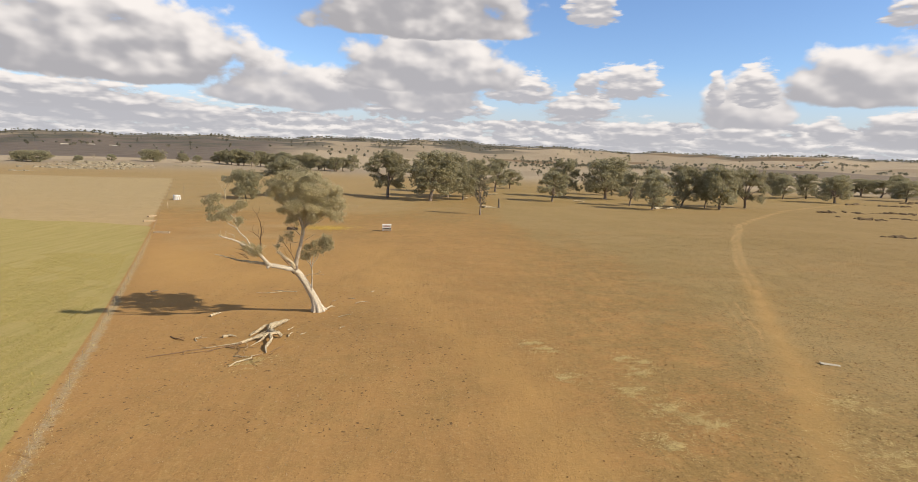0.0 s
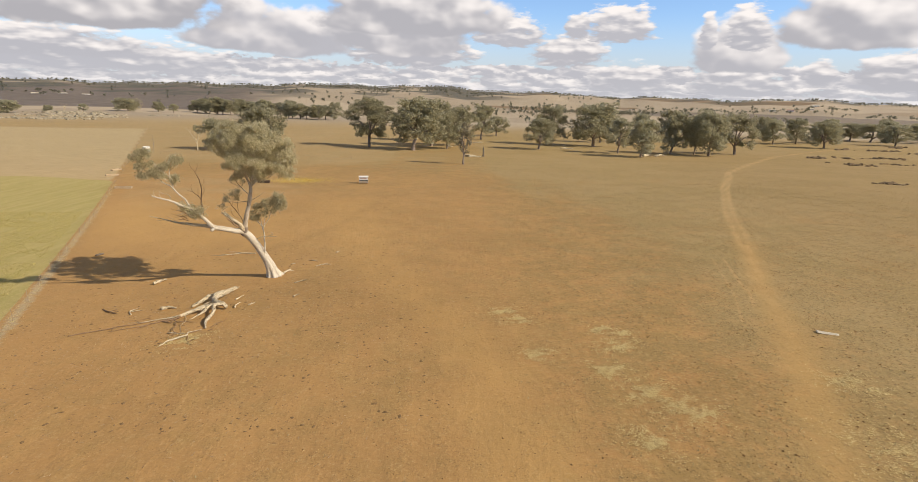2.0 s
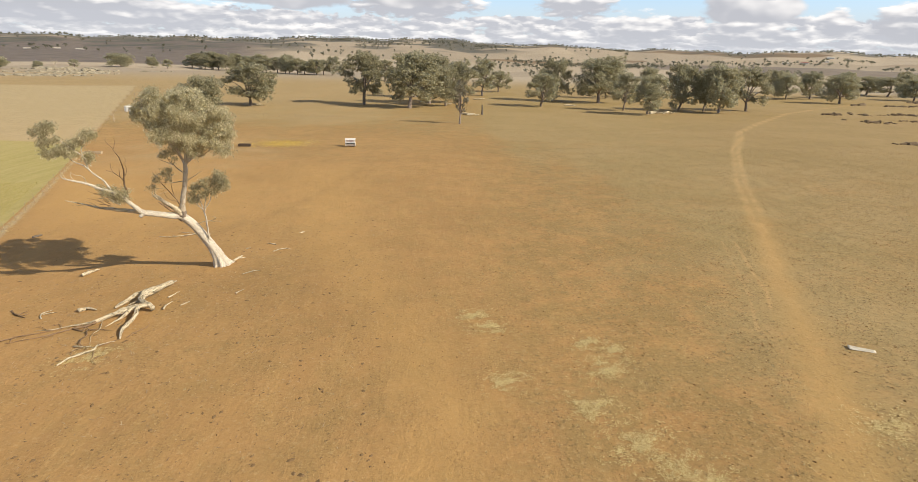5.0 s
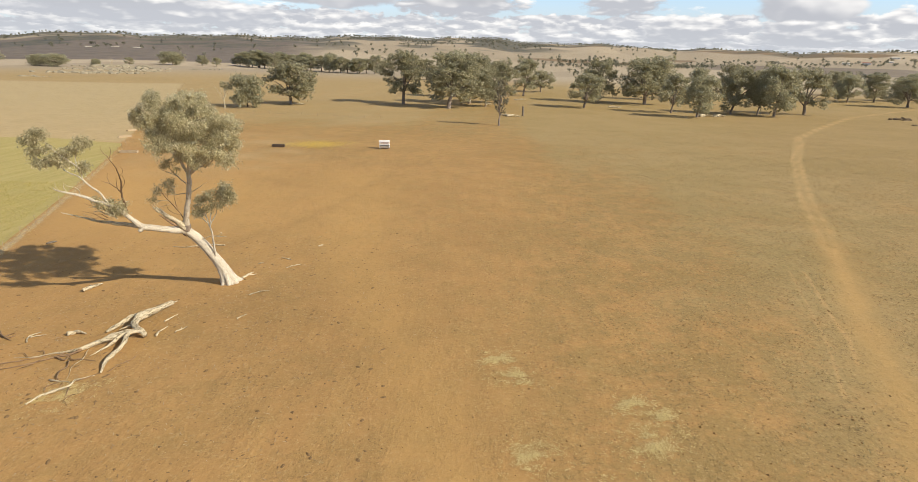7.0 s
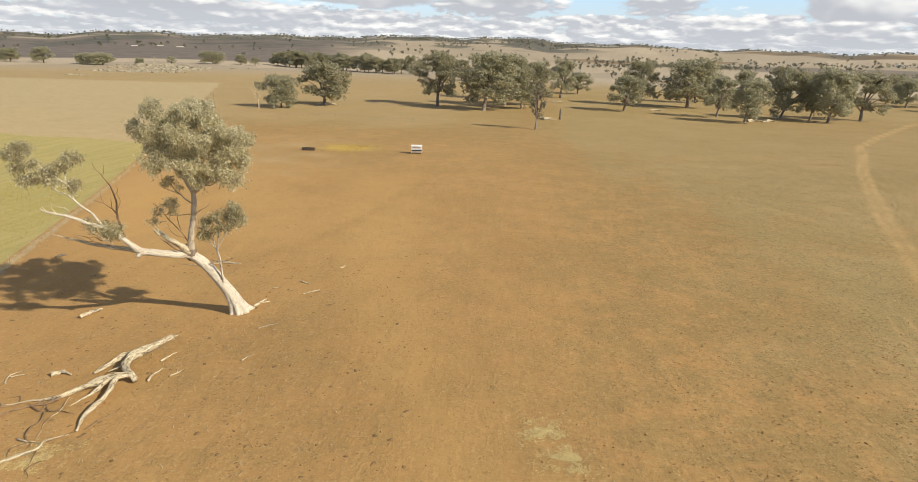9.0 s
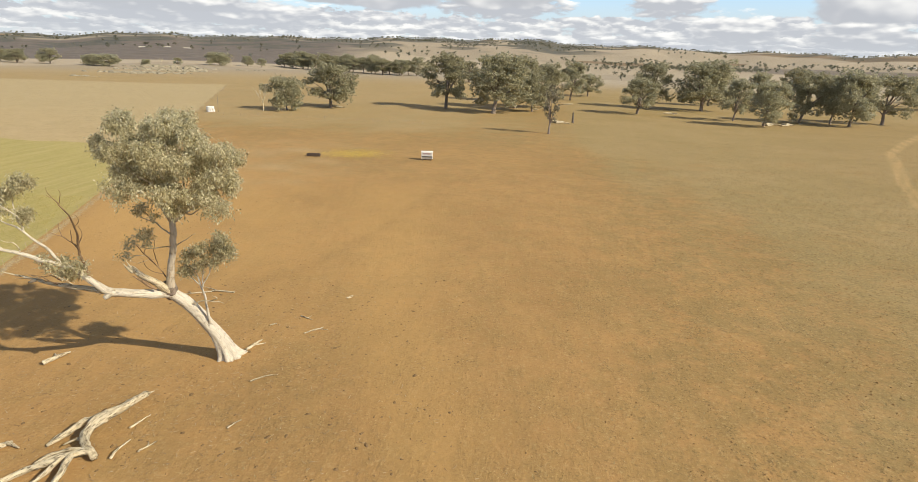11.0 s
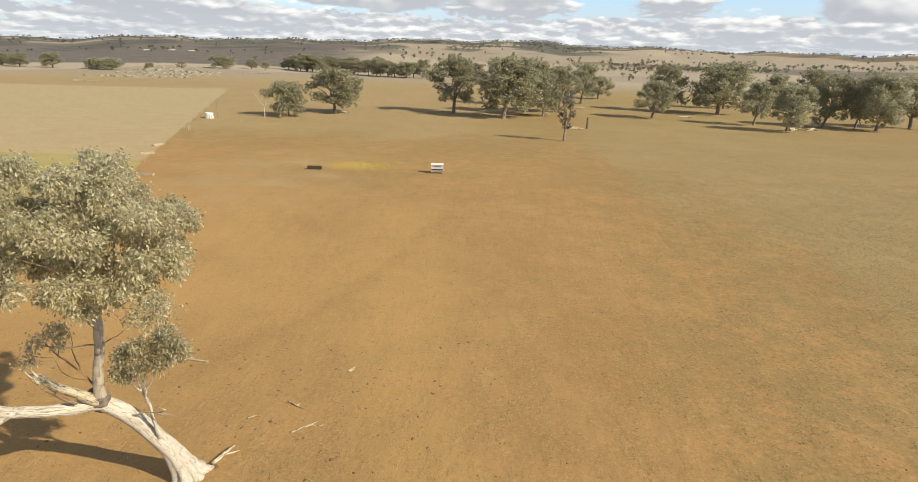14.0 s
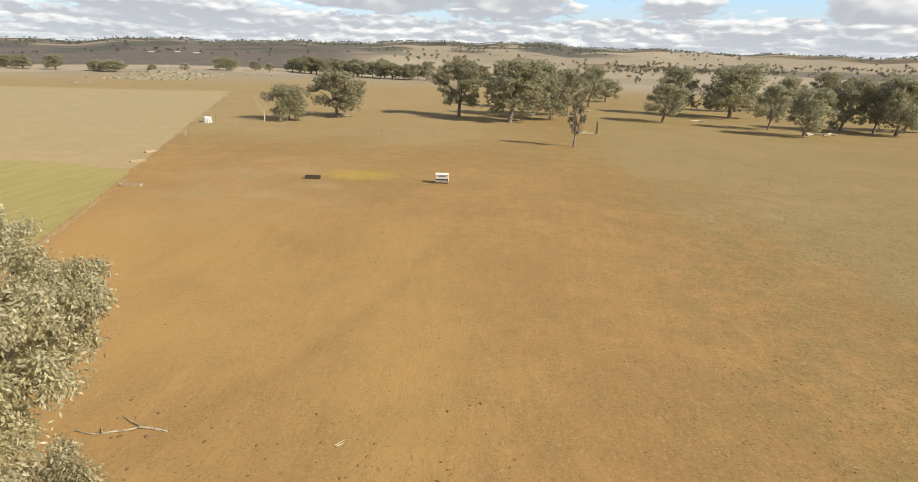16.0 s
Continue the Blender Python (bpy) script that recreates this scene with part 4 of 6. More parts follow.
    foliage("leaf_clump", [(-15.6, 60.4, 3.9, 0.5), (-15.1, 60.4, 4.6, 0.6), (-14.1, 60.2, 5.1, 0.66), (-13.2, 60.2, 5.6, 0.6), (-12.8, 60.2, 5.2, 0.42), (-14.4, 60.2, 4.3, 0.52), (-12.9, 60.5, 4.7, 0.4), (-13.6, 60.6, 5.8, 0.4), (-13.5, 60.2, 4.6, 0.45), (-15.4, 60.4, 3.4, 0.28)], 5200, shoot)
    foliage("leaf_clump", [(-17.5, 59.0, 6.0, 0.3), (-17.0, 59.0, 6.3, 0.34), (-18.0, 58.9, 5.6, 0.25), (-18.2, 58.8, 4.9, 0.2), (-16.9, 59.0, 5.9, 0.25), (-18.4, 58.8, 5.1, 0.2)], 750, stub, 1.4, 5)
    return tree


leaning_tree()


# ---- gum trees of the basin ----
def gum_tree(name, label, seed, height=20.0, width=16.0, bare=0.22, count=5200, puff=0.18, leaf=LEAF_FAR, forks=6, size=0.40, bark=BARK_FAR, dense=0.5):
    """A gum at the origin: trunk, limbs, and a crown of leaf bunches."""
    rng = np.random.RandomState(seed)
    tree = thing(name, label, "tree")
    lean = rng.uniform(-0.06, 0.06, 2) * height
    split = height * rng.uniform(0.22, 0.34)
    base = 0.016 * height + 0.1
    v, f = tube([(0, 0, -0.5), (0.02, 0, 0.6), (lean[0] * 0.4, lean[1] * 0.4, split * 0.6), (lean[0], lean[1], split)], [base * 1.6, base * 1.15, base, base * 0.85], 9, 12, 0.06, seed)
    trunk = mesh_object("trunk", v, f, bark, tree, True)
    puffs = []
    n = int(13 + forks // 2)
    for k in range(n):
        a = 2 * math.pi * (k * 0.618 + rng.uniform(-0.08, 0.08))
        h = bare + 0.02 + (0.98 - bare) * ((k + 0.5) / n)
        out = math.sin(math.pi * min(1.0, 0.18 + 0.80 * ((h - bare) / (1 - bare)))) ** 0.65 * rng.uniform(0.6, 1.0)
        r = width * puff * rng.uniform(0.75, 1.3)
        puffs.append((lean[0] + math.cos(a) * (width / 2 - 0.6 * r) * out, lean[1] + math.sin(a) * (width / 2 - 0.6 * r) * out, min(height * h, height - r * 0.75), r, rng.uniform(0.7, 0.95)))
    puffs.append((lean[0], lean[1], height * 0.72, width * 0.24, 0.9))
    for k in range(forks + 3):
        p = puffs[(k * 3 + 1) % len(puffs)]
        root = (lean[0] * 0.9, lean[1] * 0.9, split * rng.uniform(0.8, 1.0))
        mid = (root[0] + (p[0] - root[0]) * 0.45, root[1] + (p[1] - root[1]) * 0.45, root[2] + (p[2] - root[2]) * 0.6)
        v, f = tube([root, mid, p[:3]], [base * 0.6, base * 0.4, base * 0.1], 6, 9, 0.1, seed + k)
        mesh_object("limb", v, f, bark, trunk, True)
    v, f = leaf_cloud(puffs, int(count * 1.0), size * 1.35, size * 0.43, 0.35, rng, 8, size * 0.6, dense, 7, 0.95)
    tagged(mesh_object("crown", v, f, leaf, tree), kind="stuff")
    tree["h"], tree["w"] = height, width * 0.78
    return tree


def stand(source, x, y, height, width, turn, label=""):
    """A copy of a tree on the ground at x, y, with that height and crown width."""
    ob = copy_thing(source, pose(x, y, at(x, y) - 0.15, 0, 0, turn))
    ob.scale = (width / source["w"], width / source["w"], height / source["h"])
    return tagged(ob, label) if label else ob


ROUND = "broad round-crowned gum tree with dense olive-green foliage"
TALL = "tall dark-green gum tree with a pale forked trunk"
OPEN = "open-crowned gum tree with several limbs and olive foliage"
LOW = "low spreading gum tree with yellow-green foliage"
sources = [
    gum_tree("gum_tree", ROUND, 101, 20, 17, 0.20, 15399),
    gum_tree("gum_tree", TALL, 102, 26, 18, 0.24, 17500, 0.17),
    gum_tree("gum_tree", OPEN, 103, 20, 16, 0.24, 11480, 0.165, forks=6, dense=0.3),
    gum_tree("gum_tree", LOW, 104, 14, 18, 0.16, 14000, 0.18),
    gum_tree("gum_tree", ROUND, 105, 22, 16, 0.20, 16099, 0.185),
    gum_tree("gum_tree", OPEN, 106, 22, 18, 0.20, 14000, 0.16, forks=8, dense=0.35),
]
# x, y, height, crown width, kind, turn
FRONT = [(-84.5, 268, 14, 14.5, 3, 20), (-71.7, 291, 20, 21, 0, 60), (-19.5, 315, 27, 20, 1, 10), (4.6, 296.4, 27, 24, 4, 200), (16, 335, 27, 22, 4, 80), (24, 316, 21, 14, 0, 10),
         (35, 345, 24, 18, 1, 130), (58, 425, 26, 17, 1, 300), (79, 480, 17, 19, 2, 0), (79.3, 327, 18.5, 17, 2, 45), (98, 378, 27, 21, 5, 250),
         (126, 366, 29, 30, 0, 110), (119.3, 305, 20, 12.5, 2, 33)]
CREEK = [(122, 280, 19, 14.5, 4, 75), (186, 430, 23, 16, 0, 10), (216, 441, 26, 18, 5, 95), (152.6, 309.6, 24, 16.5, 5, 190), (164.8, 305.6, 21, 12, 2, 140),
         (168, 296, 25, 19, 0, 260), (193.6, 312.7, 24, 20, 2, 310), (318, 472, 22, 14, 5, 60), (300, 432, 20, 17, 0, 180), (326, 440, 21, 17, 4, 20)]
BEYOND = [(311, 389, 20, 22, 5, 90), (400, 500, 17, 20, 0, 12), (433, 508, 17, 22, 4, 200), (433, 484, 17, 24, 2, 77), (404, 426, 18, 20, 0, 150),
          (8, 392, 24, 18, 0, 280), (150, 420, 22, 17, 4, 15), (255, 470, 22, 18, 2, 215), (268, 455, 20, 16, 0, 40), (470, 470, 18, 22, 5, 330),
          (360, 455, 19, 20, 4, 123), (500, 500, 18, 24, 0, 66), (245, 452, 21, 17, 5, 170), (355, 520, 20, 22, 2, 250)]
for x, y, h, w, k, turn in FRONT + CREEK + BEYOND:
    ob = stand(sources[k], x, y, h, w, turn)
    tagged(ob, group="gum trees of the basin")
rng = np.random.RandomState(5)
for k in range(24):
    f = k / 23
    x, y = -300 + 205 * f + rng.uniform(-5, 5), 850 - 100 * f + rng.uniform(-14, 22)
    tagged(stand(sources[(0, 4, 1, 5)[k % 4]], x, y, rng.uniform(17, 24), rng.uniform(14, 21), rng.uniform(0, 360)), group="far belt of gum trees")
for x, y, h, w, k in [(-365, 793, 17, 28, 3), (-335, 813, 14, 14, 0), (-416, 640, 13, 26, 3), (-440, 650, 12, 20, 3), (-487, 646, 17, 19, 0), (-382, 720, 10, 9, 2), (-399, 682, 8, 9, 3),
                      (-520, 640, 15, 20, 0), (-555, 655, 14, 22, 3), (-310, 800, 12, 12, 2), (-20, 640, 22, 22, 4), (0, 650, 22, 20, 0)]:
    tagged(stand(sources[k], x, y, h, w, x % 360), group="far belt of gum trees")
for ob in sources:
    ob.matrix_world = pose(0, 0, 0)


def place_source(ob, x, y, h, w):
    ob.matrix_world = pose(x, y, at(x, y) - 0.15)
    ob.scale = (w / ob["w"], w / ob["w"], h / ob["h"])
    tagged(ob, group="gum trees of the basin")


for ob, (x, y, h, w) in zip(sources, [(520, 560, 20, 20), (545, 590, 22, 18), (560, 520, 20, 20), (590, 560, 15, 22), (480, 590, 20, 18), (620, 600, 20, 20)]):
    place_source(ob, x, y, h, w)


# ---- more materials ----
def straw_material(name, dark, light):
    m, t, b = material(name, 0.8, 0.2)
    rnd = t.nodes.new("ShaderNodeNewGeometry").outputs["Random Per Island"]
    sock(t, blend(t, rnd, dark, light), b.inputs["Base Color"])
    return m


PAINT = plain("white_paint", (0.78, 0.78, 0.76), (0.66, 0.65, 0.61), 1.2, 0.45, 0.08, 0.4)
DARK_STEEL = plain("rusty_dark_steel", (0.055, 0.045, 0.038), (0.10, 0.065, 0.045), 6, 0.7, 0.3)
GALV = plain("galvanised_iron", (0.62, 0.575, 0.48), (0.48, 0.43, 0.34), 2.5, 0.75, 0.1, 0.3, 0.0)
CONCRETE = plain("pale_concrete", (0.45, 0.355, 0.235), (0.35, 0.265, 0.17), 2.0, 0.9, 0.4)
ROCK = plain("granite", (0.25, 0.18, 0.11), (0.115, 0.085, 0.055), 1.1, 0.95, 0.8, 0.15, fine=6.0)
ROCK_PALE = plain("pale_granite", (0.37, 0.325, 0.24), (0.17, 0.148, 0.105), 0.9, 0.95, 0.8, 0.15, fine=5.0)
POST = plain("weathered_post", (0.20, 0.165, 0.125), (0.11, 0.09, 0.07), 4, 0.9, 0.4)
PICKET = plain("sun_bleached_steel", (0.40, 0.32, 0.21), (0.30, 0.23, 0.14), 6, 0.7, 0.2)
STEEL = plain("wire", (0.30, 0.28, 0.26), (0.20, 0.18, 0.16), 9, 0.5, 0.0, 0.5, 0.6)
DUNG = plain("dry_dung", (0.165, 0.105, 0.055), (0.23, 0.15, 0.08), 5, 0.97, 0.4, 0.0)
CLOD = plain("soil_clod", (0.22, 0.135, 0.062), (0.34, 0.21, 0.098), 3, 0.97, 0.3, 0.0)
HAY = straw_material("dry_straw", (0.45, 0.345, 0.15), (0.68, 0.555, 0.28))
WEED = straw_material("grey_weed", (0.20, 0.175, 0.085), (0.42, 0.35, 0.20))
ROOF_RED = plain("red_roof_iron", (0.32, 0.13, 0.09), (0.24, 0.10, 0.07), 1, 0.6, 0.1)
WATER_AND_SHADE_DARK = plain("dark_trough_floor_and_slot_shade", (0.035, 0.030, 0.025), (0.06, 0.05, 0.04), 2, 0.4, 0.1)
LETTER = plain("faded_red_letters", (0.34, 0.15, 0.12), (0.27, 0.14, 0.12), 4, 0.6, 0.0)


def box(bm, x0, x1, y0, y1, z0, z1, bevel=0.0):
    made = bmesh.ops.create_cube(bm, size=1.0)["verts"]
    bmesh.ops.scale(bm, vec=(x1 - x0, y1 - y0, z1 - z0), verts=made)
    bmesh.ops.translate(bm, vec=((x0 + x1) / 2, (y0 + y1) / 2, (z0 + z1) / 2), verts=made)
    if bevel:
        edges = list({e for v in made for e in v.link_edges})
        bmesh.ops.bevel(bm, geom=edges, offset=bevel, segments=2, affect="EDGES")
    return bm


def prism(bm, outline, x0, x1):
    """A solid with a y-z outline, drawn out from x0 to x1."""
    a = [bm.verts.new((x0, y, z)) for y, z in outline]
    b = [bm.verts.new((x1, y, z)) for y, z in outline]
    bm.faces.new(a)
    bm.faces.new(b[::-1])
    for i in range(len(a)):
        j = (i + 1) % len(a)
        bm.faces.new((a[j], a[i], b[i], b[j]))
    bmesh.ops.recalc_face_normals(bm, faces=bm.faces)
    return bm


# ---- fallen bough and sticks ----
def lying(pts, lift, radii):
    """Heights for a limb that lies on the ground, raised by lift along its way."""
    n = len(pts)
    lifts = np.interp(np.linspace(0, 1, n), np.linspace(0, 1, len(lift)), lift)
    rad = np.interp(np.linspace(0, 1, n), np.linspace(0, 1, len(radii)), radii)
    return [(x, y, at(x, y) + l + 0.75 * r) for (x, y), l, r in zip(pts, lifts, rad)]


def fallen_bough():
    ox, oy = -17.8, 52.0
    oz = at(ox, oy)
    bough = thing("fallen_bough", "bleached grey-white fallen tree bough with forked dead branches", "fallen branch", ox, oy, oz)

    def arm(name, pts, lift, radii, mat=DEADWOOD, seed=0, sides=8, under=None, wander=0.05, knobs=0.24):
        lifts = np.interp(np.linspace(0, 1, len(pts)), np.linspace(0, 1, len(lift)), lift)
        v, f = tube([(x - ox, y - oy, at(x, y) + l - oz) for (x, y), l in zip(pts, lifts)], radii, sides, max(10, 6 * len(pts)), knobs, seed, wander)
        return mesh_object(name, v, f, mat, under or bough, True)

    log = arm("log", [(-16.86, 56.68), (-17.0, 56.0), (-17.12, 55.24), (-17.55, 53.97), (-17.75, 53.5)], [0.36, 0.45, 0.52, 0.6, 0.58], [0.19, 0.21, 0.22, 0.27, 0.24], seed=1, sides=22, wander=0.02, knobs=0.16)
    arm("hollow_end", [(-16.93, 56.55), (-16.845, 56.76)], [0.37, 0.355], [0.10, 0.115], TWIG, 2, 10, log)
    for k, (p, q) in enumerate([((-16.8, 56.5), (-16.6, 57.0)), ((-17.0, 56.5), (-16.95, 56.95)), ((-16.9, 56.4), (-16.75, 56.9))]):
        arm("splinter", [p, q], [0.40 + 0.05 * k, 0.36], [0.10, 0.015], DEADWOOD, 70 + k, 6, log)
    arm("fork", [(-17.6, 54.2), (-18.05, 53.85), (-18.48, 53.55), (-18.97, 52.79), (-19.2, 52.45), (-19.42, 52.11)], [0.58, 0.55, 0.5, 0.3, 0.2, 0.06], [0.22, 0.20, 0.17, 0.14, 0.11, 0.06], seed=3, sides=18)
    arm("splinter", [(-18.7, 53.0), (-19.3, 52.9), (-19.6, 52.6)], [0.3, 0.2, 0.04], [0.07, 0.05, 0.02], seed=31, sides=6)
    arm("fork", [(-17.55, 53.97), (-17.69, 53.2), (-17.6, 52.6), (-17.3, 52.1), (-16.64, 51.43)], [0.6, 0.6, 0.57, 0.53, 0.45], [0.25, 0.24, 0.21, 0.21, 0.17], seed=4, sides=18)
    arm("branch", [(-16.12, 51.12), (-16.4, 51.32), (-16.68, 51.35), (-17.16, 51.03), (-17.88, 50.57), (-18.87, 49.97), (-19.41, 49.31), (-19.75, 48.9)], [0.22, 0.42, 0.5, 0.5, 0.4, 0.25, 0.13, 0.06], [0.15, 0.18, 0.19, 0.18, 0.165, 0.135, 0.09, 0.05], seed=5, sides=18)
    arm("slab", [(-17.0, 51.6), (-17.6, 51.35), (-18.3, 51.0), (-18.8, 50.6)], [0.42, 0.42, 0.35, 0.2], [0.10, 0.13, 0.10, 0.03], seed=6, sides=9)
    arm("slab", [(-17.4, 52.2), (-17.9, 52.3), (-18.4, 52.0)], [0.4, 0.42, 0.25], [0.10, 0.09, 0.03], seed=61, sides=8)
    arm("branch", [(-18.95, 49.9), (-19.6, 49.3), (-20.19, 49.04), (-21.15, 48.86), (-22.1, 48.54), (-23.33, 48.57)], [0.25, 0.15, 0.1, 0.06, 0.05, 0.03], [0.10, 0.085, 0.07, 0.05, 0.035, 0.015], seed=7)
    arm("branch", [(-19.37, 49.25), (-19.62, 48.77), (-20.48, 48.48), (-21.23, 47.91), (-22.28, 47.35), (-24.0, 46.6)], [0.14, 0.11, 0.09, 0.07, 0.05, 0.03], [0.09, 0.075, 0.06, 0.045, 0.035, 0.012], TWIG, seed=8)
    arm("branch", [(-17.4, 50.9), (-17.53, 50.4), (-17.6, 49.68), (-18.02, 49.06), (-18.35, 48.48)], [0.48, 0.42, 0.3, 0.12, 0.03], [0.11, 0.115, 0.095, 0.065, 0.02], seed=9)
    arm("branch", [(-17.06, 51.0), (-16.85, 50.1), (-16.64, 49.42), (-16.61, 48.26), (-16.62, 47.39), (-16.27, 46.26)], [0.5, 0.47, 0.4, 0.3, 0.2, 0.06], [0.13, 0.14, 0.13, 0.12, 0.105, 0.05], seed=10, sides=16)
    arm("branch", [(-18.5, 43.0), (-18.16, 43.78), (-17.58, 44.22), (-17.19, 44.72), (-17.25, 45.44), (-16.46, 45.98)], [0.04, 0.1, 0.14, 0.13, 0.1, 0.05], [0.04, 0.075, 0.08, 0.06, 0.035, 0.015], seed=11)
    for k, (line, r) in enumerate([
            ([(-19.29, 47.99), (-18.87, 47.01), (-18.74, 46.1), (-18.26, 45.42), (-17.9, 45.22), (-17.75, 44.41)], 0.035), ([(-18.93, 45.56), (-18.35, 45.33), (-17.33, 45.27)], 0.045),
            ([(-20.72, 48.54), (-19.62, 47.98), (-19.53, 48.35), (-18.97, 47.89), (-18.43, 47.95), (-17.47, 47.73)], 0.045), ([(-19.02, 49.47), (-18.41, 47.96), (-18.47, 46.95), (-17.9, 45.5)], 0.02),
            ([(-17.2, 45.4), (-16.7, 45.7), (-16.3, 46.3)], 0.03), ([(-20.4, 48.5), (-20.1, 49.1), (-19.9, 49.6)], 0.03), ([(-21.2, 47.95), (-21.5, 47.3), (-22.0, 46.9)], 0.025),
            ([(-15.9, 46.4), (-15.6, 47.2), (-15.3, 47.9), (-15.35, 48.7)], 0.022), ([(-17.3, 44.7), (-16.9, 44.3), (-16.8, 43.7)], 0.025), ([(-16.3, 43.9), (-16.5, 43.3), (-16.1, 42.8)], 0.02),
            ([(-22.4, 48.55), (-22.9, 49.0), (-23.5, 49.2)], 0.02), ([(-18.1, 45.3), (-18.4, 44.7), (-18.3, 44.2)], 0.025), ([(-21.5, 48.8), (-21.9, 49.3), (-22.5, 49.4)], 0.02)]):
        arm("twig", line, [0.06, 0.14, 0.1, 0.03], [r * 1.1, r, r * 0.8, 0.012], DEADWOOD if k in (3, 1) else TWIG, 30 + k, 6, wander=0.07)
    return bough


fallen_bough()


def stick(pts, rad, label, mat=DEADWOOD, forks=(), seed=0, name="stick", category="stick"):
    x, y = pts[0]
    z = at(x, y)
    ob = thing(name, label, category, x, y, z, group="sticks on the ground")
    v, f = tube([(a - x, b - y, c - z) for a, b, c in lying(pts, [0.02, 0.06, 0.0], [rad, rad])], [rad, rad * 0.9, rad * 0.35], 6, 6 * len(pts), 0.15, seed, 0.07)
    stem = mesh_object("stem", v, f, mat, ob, True)
    for k, line in enumerate(forks):
        v, f = tube([(a - x, b - y, c - z) for a, b, c in lying(line, [0.05, 0.1, 0.0], [rad * 0.7] * 2)], [rad * 0.8, rad * 0.25], 5, 5 * len(line), 0.15, seed + k + 1, 0.05)
        mesh_object("side_branch", v, f, mat, ob, True)
    return ob


PALE_STICK = "pale dry stick lying on bare soil"
stick([(-19.3, 73.55), (-20.9, 73.75), (-21.8, 73.45), (-23.3, 73.0), (-24.8, 73.2)], 0.075, "bleached forked branch lying on bare soil", forks=([(-20.9, 73.75), (-22.0, 74.3), (-23.0, 74.9)], [(-23.0, 73.1), (-23.5, 73.6)]), seed=3, name="forked_branch", category="branch")
stick([(-10.5, 65.9), (-9.7, 66.5), (-8.9, 66.7)], 0.05, PALE_STICK, forks=([(-9.8, 66.4), (-9.3, 67.0)],), seed=5)
stick([(-11.7, 68.9), (-11.1, 68.5), (-10.6, 68.3)], 0.045, PALE_STICK, forks=([(-11.1, 68.5), (-10.9, 69.0)],), seed=7)
stick([(-9.05, 73.0), (-8.6, 73.5)], 0.04, PALE_STICK, seed=8)
stick([(-13.5, 67.0), (-13.1, 67.3)], 0.05, PALE_STICK, seed=9)
stick([(-10.8, 54.1), (-10.6, 54.5), (-10.35, 54.9)], 0.05, PALE_STICK, seed=10)
stick([(-11.6, 58.9), (-10.9, 59.4), (-10.15, 59.75)], 0.045, PALE_STICK, seed=11)
stick([(-15.45, 51.3), (-15.5, 52.0), (-15.35, 52.8)], 0.07, PALE_STICK, seed=12)
stick([(-16.1, 53.8), (-15.7, 55.1)], 0.06, PALE_STICK, seed=13)
stick([(-14.4, 51.9), (-14.0, 52.8)], 0.055, PALE_STICK, forks=([(-14.2, 52.3), (-14.4, 52.8)],), seed=14)
stick([(-24.1, 50.8), (-24.5, 51.5), (-24.2, 52.4)], 0.06, PALE_STICK, forks=([(-24.4, 51.5), (-23.6, 52.0)],), seed=15)
stick([(-27.3, 52.5), (-26.4, 51.6), (-25.4, 51.1)], 0.07, "dark crooked stick lying on bare soil", TWIG, ([(-26.4, 51.6), (-26.0, 52.3)], [(-25.9, 51.3), (-25.7, 51.9)]), 16)
stick([(-22.0, 51.8), (-21.4, 52.3)], 0.17, "short grey chunk of timber on bare soil", DEADWOOD, ([(-21.6, 52.2), (-20.7, 51.9)],), 17, "timber_chunk", "timber")
stick([(-26.2, 60.2), (-25.9, 61.0), (-25.6, 61.9)], 0.16, "short bleached log on shaded soil", DEADWOOD, ([(-25.9, 61.0), (-26.5, 61.6)],), 18, "small_log", "log")
stick([(-39.4, 74.8), (-38.8, 75.5)], 0.16, "small weathered log by the crop edge", POST, (), 19, "small_log", "log")
stick([(-26.6, 45.9), (-24.0, 47.4), (-21.2, 48.8)], 0.045, "thin dark branch lying on bare soil", TWIG, ([(-24.0, 47.4), (-23.6, 46.5)],), 21)
stick([(-13.6, 62.9), (-13.3, 63.7), (-13.1, 64.5)], 0.10, "broken root stick at the tree's foot", DEADWOOD, ([(-13.3, 63.7), (-12.7, 64.1)],), 22)
stick([(-8.95, 72.8), (-8.6, 73.3)], 0.04, PALE_STICK, seed=23)

# ---- corrugated sheet ----
sheet_z = at(31.7, 38.9)
iron = thing("corrugated_sheet", "loose pale corrugated iron sheet lying bent on the ground", "metal sheet", 31.75, 38.85, sheet_z, -29)
verts, faces, NU, NV = [], [], 46, 14
for i in range(NU):
    for j in range(NV):
        v, u = -0.33 + 0.66 * i / (NU - 1), -0.8 + 1.6 * j / (NV - 1)
        bend = 0.03 * max(0.0, -u - 0.1) + 0.012 * math.sin(3 * u) + 0.05 * max(0.0, u - 0.5) * (v + 0.4)
        verts.append([0.92 * u, v * (0.85 - 0.2 * (u + 0.8)), 0.045 + bend + 0.011 * math.sin(v * 2 * math.pi / 0.076)])
for i in range(NU - 1):
    for j in range(NV - 1):
        a = i * NV + j
        faces.append([a, a + NV, a + NV + 1, a + 1])
panel = mesh_object("panel", verts, faces, GALV, iron, True)
thick = panel.modifiers.new("thickness", "SOLIDIFY")
